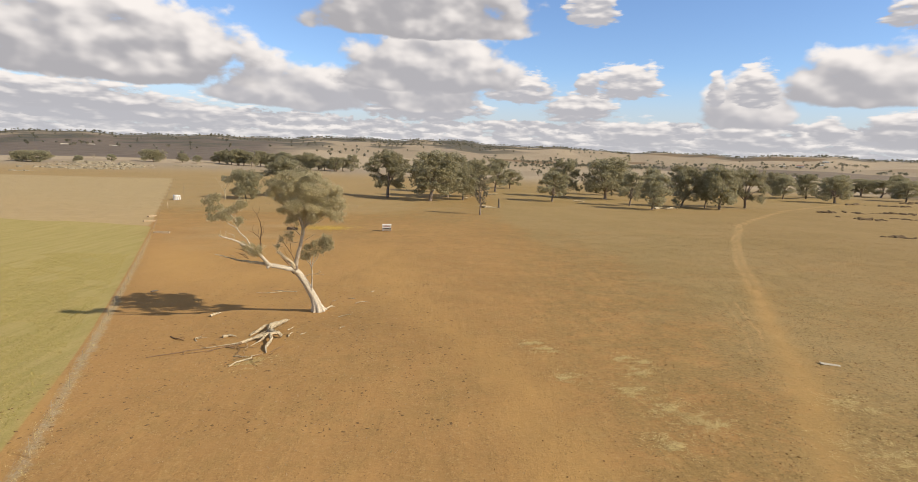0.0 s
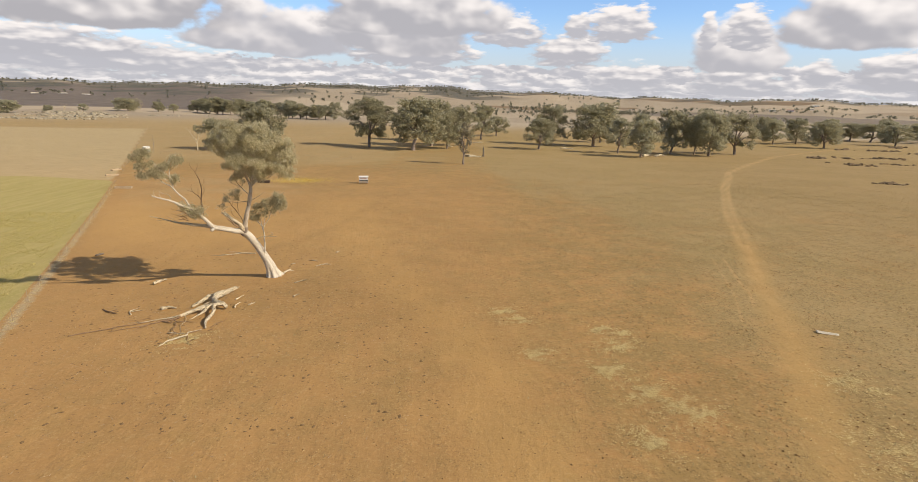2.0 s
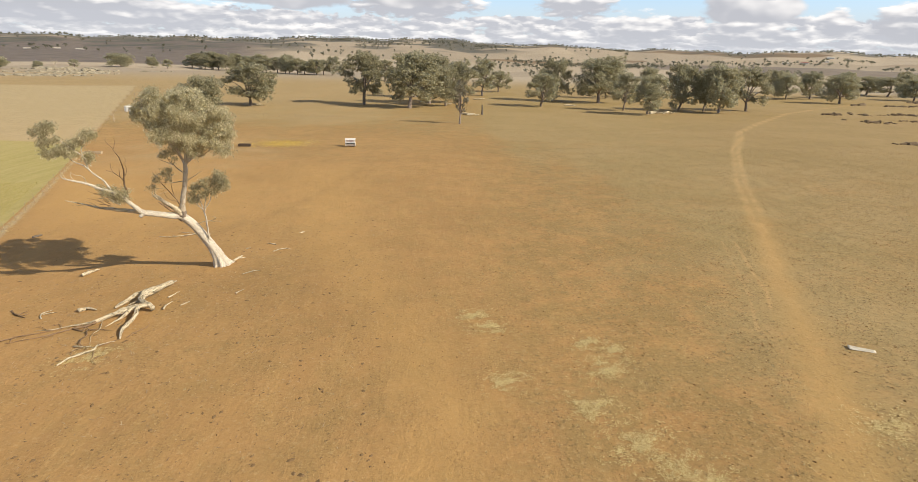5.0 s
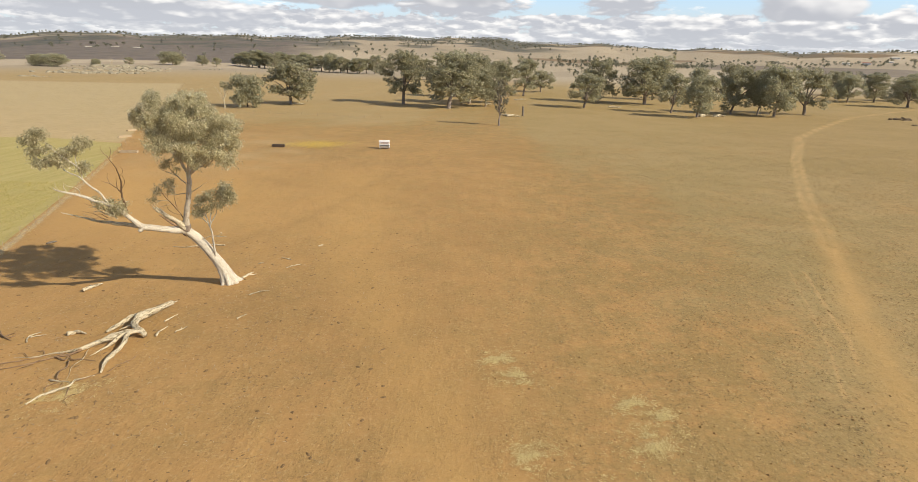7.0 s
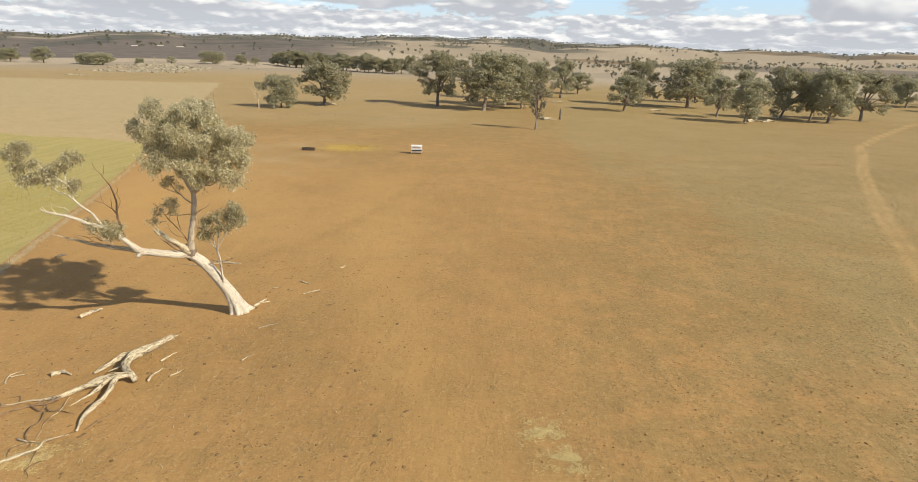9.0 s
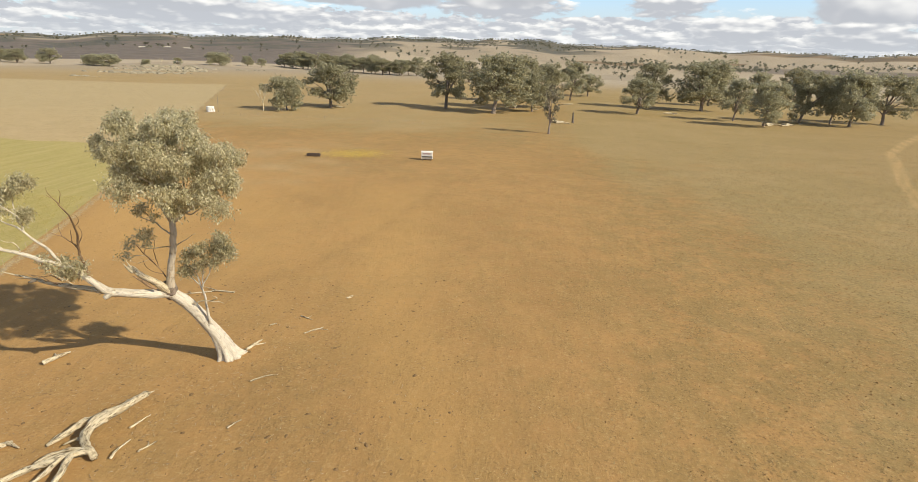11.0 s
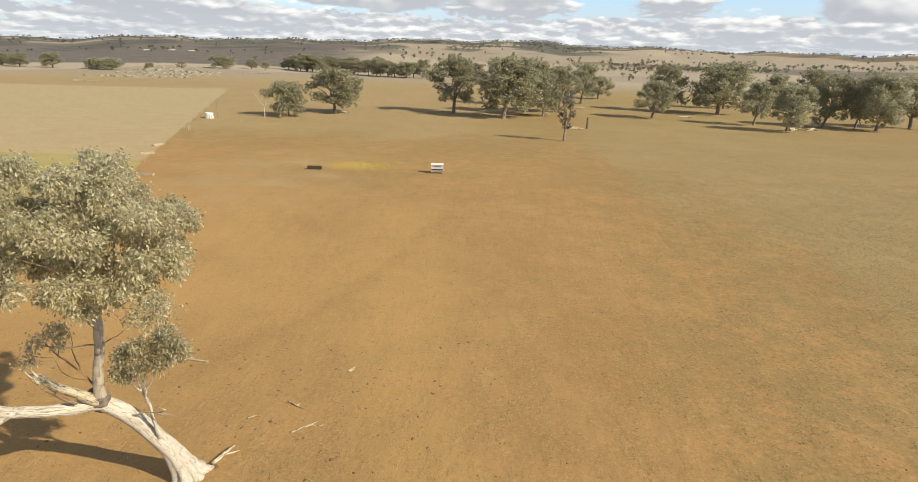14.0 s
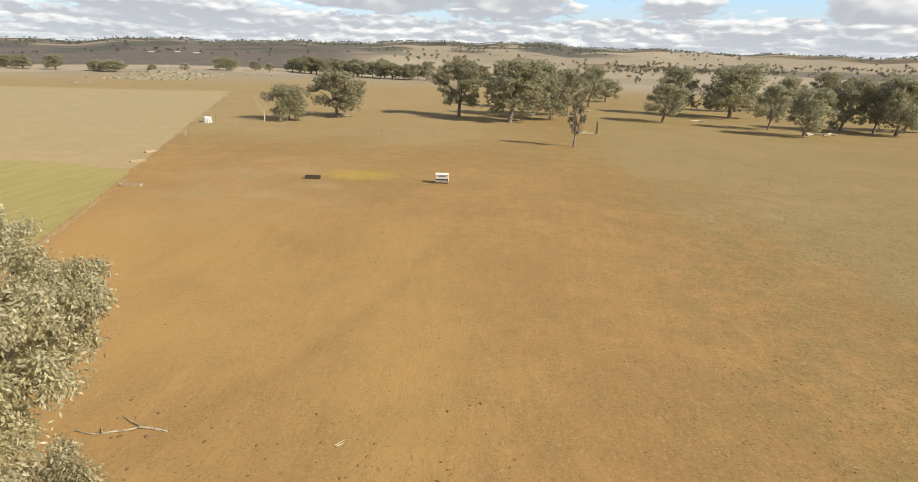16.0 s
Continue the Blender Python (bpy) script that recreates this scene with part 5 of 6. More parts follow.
thick.thickness = 0.004

# ---- stock feeder ----
def stock_feeder():
    x, y = -11.35, 156.4
    ob = thing("stock_feeder", "white steel stock feeder with a hopper and a dark feeding slot", "feeder", x, y, at(x, y), 3)
    part("hopper", prism(bmesh.new(), [(-0.55, 0.95), (0.55, 0.95), (0.75, 1.85), (-0.75, 1.85)], -1.25, 1.25), PAINT, ob)
    lid = part("lid", prism(bmesh.new(), [(-0.84, 1.85), (0.84, 1.85), (0.80, 1.95), (0.0, 2.12), (-0.80, 1.95)], -1.34, 1.34), PAINT, ob)
    part("hinge", box(bmesh.new(), -1.3, 1.3, 0.83, 0.87, 1.88, 1.92), DARK_STEEL, lid)
    tray = part("tray", prism(bmesh.new(), [(-0.95, 0.75), (-0.90, 0.75), (-0.62, 0.35), (0.62, 0.35), (0.90, 0.75), (0.95, 0.75), (0.66, 0.28), (-0.66, 0.28)], -1.25, 1.25), PAINT, ob)
    # Solid near-black block stands in for the shade inside the slot.
    part("slot_shade_block", box(bmesh.new(), -1.2, 1.2, -0.6, 0.6, 0.40, 0.95), WATER_AND_SHADE_DARK, tray, "dark block painted as the shade in the feeding slot")
    for sx in (-1, 1):
        part("end_panel", prism(bmesh.new(), [(-0.92, 0.30), (0.92, 0.30), (0.70, 1.0), (-0.70, 1.0)], sx * 1.25 - 0.02 * (sx < 0), sx * 1.25 + 0.02 * (sx > 0)), PAINT, ob)
        part("skid", box(bmesh.new(), sx * 0.95 - 0.07, sx * 0.95 + 0.07, -1.1, 1.1, -0.02, 0.10, 0.02), DARK_STEEL, ob)
        for sy in (-1, 1):
            part("leg", box(bmesh.new(), sx * 0.95 - 0.05, sx * 0.95 + 0.05, sy * 0.5 - 0.05, sy * 0.5 + 0.05, 0.08, 0.32), PAINT, ob)
    for k, (u, w) in enumerate([(-0.80, 0.16), (-0.58, 0.16), (-0.36, 0.14), (-0.15, 0.18), (0.10, 0.15), (0.32, 0.16), (0.55, 0.15), (0.78, 0.16)]):
        bm = box(bmesh.new(), u - w / 2, u + w / 2, -0.008, 0.008, -0.13, 0.13)
        bar = part("letter_bar", bm, LETTER, ob)
        bar.matrix_local = pose(0, -0.683, 1.52, 12.5)
    return ob


stock_feeder()

# ---- water tank, troughs, small posts ----
def ring_wall(radius, wall, height, sides=36, base=0.12):
    """An open round tank with thick walls and a floor."""
    bm = bmesh.new()
    prof = [(radius, 0.0), (radius, height - 0.04), (radius - 0.03, height), (radius - wall, height), (radius - wall, base), (0.001, base)]
    loops = []
    for r, z in prof:
        loops.append([bm.verts.new((r * math.cos(2 * math.pi * k / sides), r * math.sin(2 * math.pi * k / sides), z)) for k in range(sides)])
    for a, b in zip(loops, loops[1:]):
        for k in range(sides):
            bm.faces.new((a[k], a[(k + 1) % sides], b[(k + 1) % sides], b[k]))
    return bm


tx, ty = -107.6, 247.0
tank = thing("water_tank", "round white open-topped water tank beside the fence", "tank", tx, ty, at(tx, ty) - 0.05)
part("shell", ring_wall(1.5, 0.12, 2.1), PAINT, tank)
bm = bmesh.new()
bmesh.ops.create_circle(bm, cap_ends=True, segments=32, radius=1.37)
bmesh.ops.translate(bm, vec=(0, 0, 1.45), verts=bm.verts)
part("water_surface", bm, WATER_AND_SHADE_DARK, tank)
for z in (0.55, 1.1, 1.65):
    bm = bmesh.new()
    for k in range(36):
        a, b = 2 * math.pi * k / 36, 2 * math.pi * (k + 1) / 36
        q = [bm.verts.new((1.515 * math.cos(c), 1.515 * math.sin(c), z + d)) for c, d in ((a, 0), (b, 0), (b, 0.05), (a, 0.05))]
        bm.faces.new(q)
    part("hoop", bm, GALV, tank)


def pole(x, y, height, rad, lean, label, mat=POST, name="post", category="post"):
    ob = thing(name, label, category, x, y, at(x, y))
    v, f = tube([(0, 0, -0.2), (lean[0] * 0.5, lean[1] * 0.5, height * 0.5), (lean[0], lean[1], height)], [rad, rad * 0.95, rad * 0.85], 8, 8, 0.04, int(abs(x)))
    mesh_object("shaft", v, f, mat, ob, True)
    v, f = tube([(lean[0], lean[1], height - 0.02), (lean[0], lean[1], height + 0.03)], [rad * 0.95, rad * 0.7], 8, 4, 0.0, 1)
    mesh_object("cap", v, f, mat, ob, True)
    return ob


pole(-104.9, 247.8, 7.0, 0.06, (0.2, 0), "thin tall steel pole beside the water tank", STEEL, "pole", "pole")
for x, y, lean in ((-105.2, 246.0, 0.6), (-105.6, 245.2, 0.9), (-95.2, 209.5, 0.5), (-96.9, 213.4, 0.5)):
    pole(x, y, 1.9, 0.11, (-lean * 0.6, 0.1), "short leaning whitewashed fence post", CONCRETE)


def trough(x, y, turn, length, width, height, mat, label, inside=WATER_AND_SHADE_DARK):
    ob = thing("feed_trough", label, "trough", x, y, at(x, y), turn)
    wall = 0.08
    part("floor", box(bmesh.new(), -length / 2, length / 2, -width / 2, width / 2, 0.0, height * 0.35), mat, ob)
    for s in (-1, 1):
        part("side_wall", box(bmesh.new(), -length / 2, length / 2, s * width / 2 - wall / 2, s * width / 2 + wall / 2, height * 0.35 - 0.01, height, 0.015), mat, ob)
        part("end_wall", box(bmesh.new(), s * length / 2 - wall / 2, s * length / 2 + wall / 2, -width / 2 + wall / 2 + 0.003, width / 2 - wall / 2 - 0.003, height * 0.35 - 0.01, height, 0.015), mat, ob)
    part("bed", box(bmesh.new(), -length / 2 + 0.05, length / 2 - 0.05, -width / 2 + 0.05, width / 2 - 0.05, height * 0.35, height * 0.42), inside, ob)
    return ob


trough(-38.2, 156.8, 2, 3.0, 0.9, 0.65, DARK_STEEL, "long dark steel feed trough on trampled soil")
trough(-68.3, 143.4, 4, 3.8, 0.9, 0.5, CONCRETE, "long pale concrete trough by the fence line", SOIL)
trough(-82.6, 167.6, 40, 3.2, 0.9, 0.45, CONCRETE, "long pale concrete trough by the fence line", SOIL)
trough(-87.7, 180.4, 75, 3.4, 0.8, 0.45, CONCRETE, "long pale concrete trough by the fence line", SOIL)

# ---- fence along the crop ----
fence = thing("fence", "long wire fence of thin sun-bleached steel posts beside the crop", "fence", fence_x(12), 12, at(fence_x(12), 12))
fz = at(fence_x(12), 12)
picket = bmesh.new()
for a in range(3):
    c, s = math.cos(a * 2.094), math.sin(a * 2.094)
    q = [picket.verts.new((r * c - w * s, r * s + w * c, z)) for r, w, z in ((0, 0.006, 0), (0.035, 0.006, 0), (0.035, 0.006, 1), (0, 0.006, 1), (0, -0.006, 0), (0.035, -0.006, 0), (0.035, -0.006, 1), (0, -0.006, 1))]
    for idx in ((0, 1, 2, 3), (7, 6, 5, 4), (1, 5, 6, 2), (3, 2, 6, 7)):
        picket.faces.new([q[i] for i in idx])
picket_mesh = bpy.data.meshes.new("post")
picket.to_mesh(picket_mesh)
picket.free()
picket_mesh.materials.append(PICKET)
spots = [(fence_x(y) + 0.8, y) for y in np.arange(6.4, 432, 5.5)]
for k, (x, y) in enumerate(spots):
    ob = new("post", picket_mesh)
    ob.parent = fence
    ob.matrix_local = pose(x - fence_x(12), y - 12, at(x, y) - fz - 0.15, 2 * math.sin(k * 3.1), 3 * math.sin(k * 1.7), 31 * k) @ Matrix.Diagonal((0.7, 0.7, 1.35, 1))
for k, h in enumerate((0.25, 0.55, 0.85, 1.15)):
    line = [(x - fence_x(12), y - 12, at(x, y) - fz + h) for x, y in spots[::2]]
    v, f = tube(line, [0.003, 0.003], 4, len(line) * 2, 0.0, k)
    mesh_object("wire", v, f, STEEL, fence)

cross = thing("fence", "faint wire fence of pale posts across the grass", "fence", -69.4, 213.4, at(-69.4, 213.4))
cz = at(-69.4, 213.4)
for k in range(14):
    f = k / 13
    x, y = -104 + 82 * f, 236 + 4 * math.sin(3 * f)
    v, fc = tube([(0, 0, -0.2), (0, 0, 1.3)], [0.06, 0.05], 6, 4, 0.03, k)
    ob = mesh_object("post", v, fc, CONCRETE, cross, True)
    ob.matrix_local = pose(x + 69.4, y - 213.4, at(x, y) - cz)
for h in (0.5, 1.1):
    line = [(-104 + 82 * f + 69.4, 236 + 4 * math.sin(3 * f) - 213.4, at(-104 + 82 * f, 236 + 4 * math.sin(3 * f)) - cz + h) for f in np.linspace(0, 1, 14)]
    v, fc = tube(line, [0.006, 0.006], 4, 28, 0.0, 1)
    mesh_object("wire", v, fc, STEEL, cross)


# ---- dead timber and single trees of the basin ----
def bare_tree(x, y, height, label, seed, spread=0.4):
    rng = np.random.RandomState(seed)
    ob = thing("dead_tree", label, "tree", x, y, at(x, y))
    v, f = tube([(0, 0, -0.4), (0.1, 0, height * 0.2), (-0.1, 0.1, height * 0.45)], [0.30, 0.20, 0.14], 8, 9, 0.08, seed)
    trunk = mesh_object("trunk", v, f, DEADWOOD, ob, True)
    for k in range(9):
        a, h = k * 2.4 + rng.uniform(-0.3, 0.3), height * rng.uniform(0.22, 0.45)
        tip = (math.cos(a) * height * spread * rng.uniform(0.5, 1), math.sin(a) * height * spread * rng.uniform(0.5, 1), height * rng.uniform(0.7, 1.0))
        v, f = tube([(0, 0, h), (tip[0] * 0.5, tip[1] * 0.5, h + (tip[2] - h) * 0.45), tip], [0.10, 0.06, 0.015], 6, 9, 0.12, seed + k)
        limb = mesh_object("limb", v, f, DEADWOOD, trunk, True)
        q = (tip[0] * 0.75 + rng.uniform(-1, 1), tip[1] * 0.75 + rng.uniform(-1, 1), tip[2] * 0.95)
        v, f = tube([(tip[0] * 0.5, tip[1] * 0.5, h + (tip[2] - h) * 0.45), q], [0.06, 0.015], 5, 5, 0.1, seed + k)
        mesh_object("limb", v, f, DEADWOOD, trunk, True)
    return ob


bare_tree(-91.4, 259.7, 10.5, "bare dead tree with pale branches beside a low gum", 3)
bare_tree(-352, 800, 13, "bare dead tree with pale branches beside low scrub", 8)
bare_tree(-392, 700, 11, "bare dead tree with pale branches beside low scrub", 9)
thin = gum_tree("slender_tree", "slender young tree with sparse grey-brown foliage", 140, 16, 6.6, 0.28, 1500, 0.17, LEAF_GREY, 6, 0.42, BARK_FAR, 0.15)
thin.matrix_world = pose(23.2, 221.3, at(23.2, 221.3), 0, 0, 130)
thin.scale = (0.9, 0.9, 1.0)


def stump(x, y, height, rad, label):
    ob = thing("tree_stump", label, "stump", x, y, at(x, y))
    v, f = tube([(0, 0, -0.3), (0.05, 0, height * 0.4), (-0.05, 0.05, height)], [rad * 1.3, rad, rad * 0.8], 9, 9, 0.1, 4)
    mesh_object("bole", v, f, POST, ob, True)
    for k in range(3):
        v, f = tube([(0.15 * math.cos(k * 2), 0.15 * math.sin(k * 2), height - 0.2), (0.2 * math.cos(k * 2), 0.2 * math.sin(k * 2), height + 0.3 + 0.2 * k)], [rad * 0.5, 0.03], 5, 4, 0.1, k)
        mesh_object("splinter", v, f, POST, ob, True)
    return ob


stump(37.3, 264.1, 4.1, 0.42, "tall broken grey stump standing on open grass")


def log_heap(x, y, sizes, label, seed, spread, rad=0.35):
    rng = np.random.RandomState(seed)
    ob = thing("log_heap", label, "logs", x, y, at(x, y))
    for k in range(sizes):
        cx, cy, a, ln = rng.uniform(-spread, spread), rng.uniform(-spread, spread) * 0.35, rng.uniform(-0.6, 0.6), rng.uniform(2.0, 5.0)
        r = rad * rng.uniform(0.45, 1.0)
        z0 = at(x + cx, y + cy) - at(x, y) + r * 0.8 + (0.35 if k % 3 == 2 else 0.0)
        v, f = tube([(cx - math.cos(a) * ln / 2, cy - math.sin(a) * ln / 2, z0 - 0.1), (cx, cy, z0 + 0.15), (cx + math.cos(a) * ln / 2, cy + math.sin(a) * ln / 2, z0 + rng.uniform(-0.1, 0.5))], [r, r * 0.9, r * 0.4], 7, 9, 0.14, seed + k)
        mesh_object("log", v, f, DEADWOOD, ob, True)
    return ob


log_heap(133, 286, 14, "heap of bleached fallen logs under the gum trees", 1, 7.5, 0.5)
log_heap(32, 261, 6, "pale fallen logs lying beside a tall stump", 2, 3.6, 0.45)
log_heap(51, 379, 4, "pale fallen log lying on open grass", 3, 4.5, 0.5)
log_heap(24, 330, 3, "pale fallen logs beneath a gum tree", 4, 3.0, 0.4)
log_heap(-67.5, 292, 5, "pale fallen boughs at the foot of a gum", 5, 3.0, 0.4)
log_heap(97, 334, 4, "grey fallen logs on open grass", 6, 5.0, 0.35)


# ---- rock outcrops ----
def rock_mesh(seed, mat):
    rng = np.random.RandomState(seed)
    bm = bmesh.new()
    bmesh.ops.create_icosphere(bm, subdivisions=2, radius=1.0)
    for v in bm.verts:
        n = noise.noise(v.co * 1.3 + Vector((seed, 0, 0))) + 0.5 * noise.noise(v.co * 3.1 + Vector((0, seed, 0)))
        v.co *= 1 + 0.35 * n
        v.co.z = max(v.co.z, -0.35) * 0.62
    me = bpy.data.meshes.new("rock")
    bm.to_mesh(me)
    bm.free()
    me.materials.append(mat)
    return me


rock_meshes = [rock_mesh(k, ROCK) for k in range(5)]
pale_meshes = [rock_mesh(k + 9, ROCK_PALE) for k in range(5)]


def outcrop(x, y, count, rx, ry, size, label, meshes, seed, turn=0.0):
    rng = np.random.RandomState(seed)
    ob = thing("rock_outcrop", label, "rocks", x, y, at(x, y), group="rock outcrops")
    c, s = math.cos(radians(turn)), math.sin(radians(turn))
    for k in range(count):
        u, v = rng.normal() * rx * 0.5, rng.normal() * ry * 0.5
        dx, dy = u * c - v * s, u * s + v * c
        w = size * rng.uniform(0.3, 1.0) ** 1.5 + 0.15
        r = new("rock", meshes[k % len(meshes)])
        r.parent = ob
        r.matrix_local = pose(dx, dy, at(x + dx, y + dy) - at(x, y) + 0.02, rng.uniform(-12, 12), rng.uniform(-12, 12), rng.uniform(0, 360)) @ Matrix.Diagonal((w * rng.uniform(0.9, 1.8), w, w * rng.uniform(0.8, 1.5), 1))
    return ob


DARK_ROCKS = "low dark granite rocks scattered over dry grass"
for k, (x, y, n, rx, ry, size) in enumerate([(229, 290, 18, 6, 5, 1.3), (247, 292, 20, 8, 6, 1.0), (214, 245, 34, 10, 7, 0.95), (273, 291, 34, 14, 8, 1.1), (238, 250, 22, 9, 6, 0.8), (150, 159, 26, 5, 2.5, 0.75), (334, 364, 22, 12, 8, 1.4), (313, 373, 12, 8, 3, 2.0), (386, 404, 22, 16, 5, 1.4), (345, 335, 24, 18, 10, 1.1)]):
    outcrop(x, y, n, rx, ry, size, DARK_ROCKS, rock_meshes, 40 + k, 35 * math.sin(k))
PALE_ROCKS = "jumble of pale granite boulders on a grassy rise"
for k, (x, y, n, rx, ry, size) in enumerate([(-324, 535, 80, 26, 16, 2.6), (-300, 548, 60, 20, 14, 2.2), (-345, 605, 70, 34, 20, 3.2), (-312, 600, 60, 26, 18, 2.8), (-375, 680, 60, 34, 18, 3.6), (-330, 655, 50, 24, 14, 3.2), (-302, 448, 16, 10, 4, 1.3), (-280, 690, 22, 20, 8, 1.8), (-294, 601, 14, 10, 5, 1.6)]):
    outcrop(x, y, n, rx, ry, size, PALE_ROCKS, pale_meshes, 60 + k, 38)


# ---- far homestead and sheds ----
def shed(x, y, turn, length, width, height, roof_mat, label, name="shed"):
    ob = thing(name, label, "building", x, y, at(x, y) - 0.3, turn, group="far farm buildings")
    part("wall", box(bmesh.new(), -length / 2, length / 2, -width / 2, width / 2, 0, height), PAINT, ob)
    part("roof", prism(bmesh.new(), [(-width / 2 - 0.5, height + 0.003), (width / 2 + 0.5, height + 0.003), (0, height + width * 0.24)], -length / 2 - 0.5, length / 2 + 0.5), roof_mat, ob)
    for k in range(max(2, int(length / 6))):
        u = -length / 2 + (k + 0.5) * length / max(2, int(length / 6))
        part("window", box(bmesh.new(), u - 0.7, u + 0.7, -width / 2 - 0.03, -width / 2 + 0.05, height * 0.4, height * 0.75), WATER_AND_SHADE_DARK, ob)
    part("door", box(bmesh.new(), -0.6, 0.6, -width / 2 - 0.04, -width / 2 + 0.05, 0.3, height * 0.72), POST, ob)
    return ob


shed(1143, 1580, -36, 20, 9, 4, ROOF_RED, "far red-roofed farmhouse among trees", "farmhouse")
shed(1215, 1590, -30, 16, 8, 4, GALV, "far pale-roofed farm shed among trees")
shed(1100, 1600, -40, 18, 9, 4, GALV, "far pale-roofed farm shed among trees")
shed(1376, 1780, -38, 20, 9, 4.5, GALV, "far pale-roofed farm shed on a rise")
for x, y in ((-826, 1371), (-790, 1410), (-760, 1450)):
    shed(x, y, 42, 17, 5, 0.7, GALV, "far long white farm shed in a dark paddock")


LEAF_WOODS = leaf_material("woodland_foliage", (0.115, 0.122, 0.092), (0.20, 0.20, 0.145), (0.30, 0.29, 0.21))


# ---- far woods and lone trees: one mesh of many ----
def far_trees():
    rng = np.random.RandomState(21)
    px, py = [], []
    while len(px) < 110:
        a, r = radians(rng.uniform(-48, 54)), 850 + 2600 * rng.uniform() ** 0.75
        x, y = np.array([r * math.sin(a)]), np.array([r * math.cos(a)])
        w = 0.5 + 0.55 * waves(x, y, 420, 9)[0] + 0.35 * waves(x, y, 170, 10)[0]
        if rng.uniform() < (0.05 + 0.95 * max(0.0, w) ** 3) * (0.35 + 0.65 * min(1.0, (r - 850) / 1500)):
            px.append(x[0])
            py.append(y[0])
    groves = [(267, 1271, 60, 30), (330, 1290, 60, 16), (437, 1305, 75, 95), (475, 1265, 55, 50), (350, 1420, 110, 60), (465, 1640, 110, 26), (1150, 1600, 140, 70), (900, 1450, 160, 40), (700, 1500, 110, 22), (560, 900, 60, 8), (640, 960, 80, 10),
              (250, 830, 30, 3), (330, 880, 30, 5), (-700, 1450, 110, 22), (-900, 1350, 100, 22), (-560, 1500, 120, 16), (-1050, 1850, 200, 40), (-230, 1450, 120, 10), (-330, 1750, 200, 26), (60, 1500, 150, 16), (-600, 3100, 420, 120), (0, 3300, 300, 110), (900, 3200, 420, 130), (1900, 2600, 350, 110), (2300, 2300, 300, 70), (120, 2600, 300, 120)]
    for _ in range(50):
        a, r = radians(rng.uniform(-46, 52)), rng.uniform(950, 3300)
        groves.append((r * math.sin(a), r * math.cos(a), rng.uniform(14, 60), int(rng.uniform(2, 11))))
    for gx, gy, spread, n in groves:
        for _ in range(n):
            px.append(gx + rng.normal() * spread)
            py.append(gy + rng.normal() * spread * 0.5)
    for _ in range(1700):
        a, r = radians(rng.uniform(-48, 54)), rng.uniform(1600, 3520)
        x, y = np.array([r * math.sin(a)]), np.array([r * math.cos(a)])
        if wooded(x, y)[0] > 0.5:
            px.append(x[0])
            py.append(y[0])
    px, py = np.array(px), np.array(py)
    bare = (np.degrees(np.arctan2(px, py)) < -12) & (np.hypot(px, py) > 980) & (np.hypot(px, py) < 2150) & (rng.uniform(0, 1, len(px)) < 0.72)
    px, py = px[~bare], py[~bare]
    h = rng.uniform(5.5, 11.5, len(px))
    w = h * rng.uniform(0.75, 1.35, len(px))
    each = 44
    k = np.repeat(np.arange(len(px)), each)
    d = rng.normal(size=(len(k), 3))
    d /= np.linalg.norm(d, axis=1, keepdims=True)
    base = land(px, py)
    rad = rng.uniform(0.25, 0.92, len(k))
    c = np.stack([px[k] + d[:, 0] * w[k] * 0.5 * rad, py[k] + d[:, 1] * w[k] * 0.5 * rad, base[k] + h[k] * (0.60 + 0.40 * d[:, 2] * rad)], 1)
    u, v = rng.normal(size=(len(k), 3)), rng.normal(size=(len(k), 3))
    u /= np.linalg.norm(u, axis=1, keepdims=True)
    v /= np.linalg.norm(v, axis=1, keepdims=True)
    s = (h[k] * 0.135)[:, None]
    verts = np.stack([c - u * s, c - v * s * 0.8, c + u * s, c + v * s * 0.8], 1).reshape(-1, 3)
    crown = mesh_object("far_woods", verts, np.arange(len(verts)).reshape(-1, 4), LEAF_WOODS)
    tagged(crown, "scattered far-off gum trees and woodland over the hills", "woodland", kind="stuff")
    pieces = [tube([(x, y, z - 0.3), (x, y, z + hh * 0.4)], [hh * 0.028, hh * 0.018], 4, 2, 0.0, 1) for x, y, z, hh in list(zip(px, py, base, h))[::1]]
    v, f = joined(pieces)
    tagged(mesh_object("far_trunks", v, f, BARK_FAR), "trunks of the scattered far-off gum trees", "woodland", kind="stuff")


far_trees()


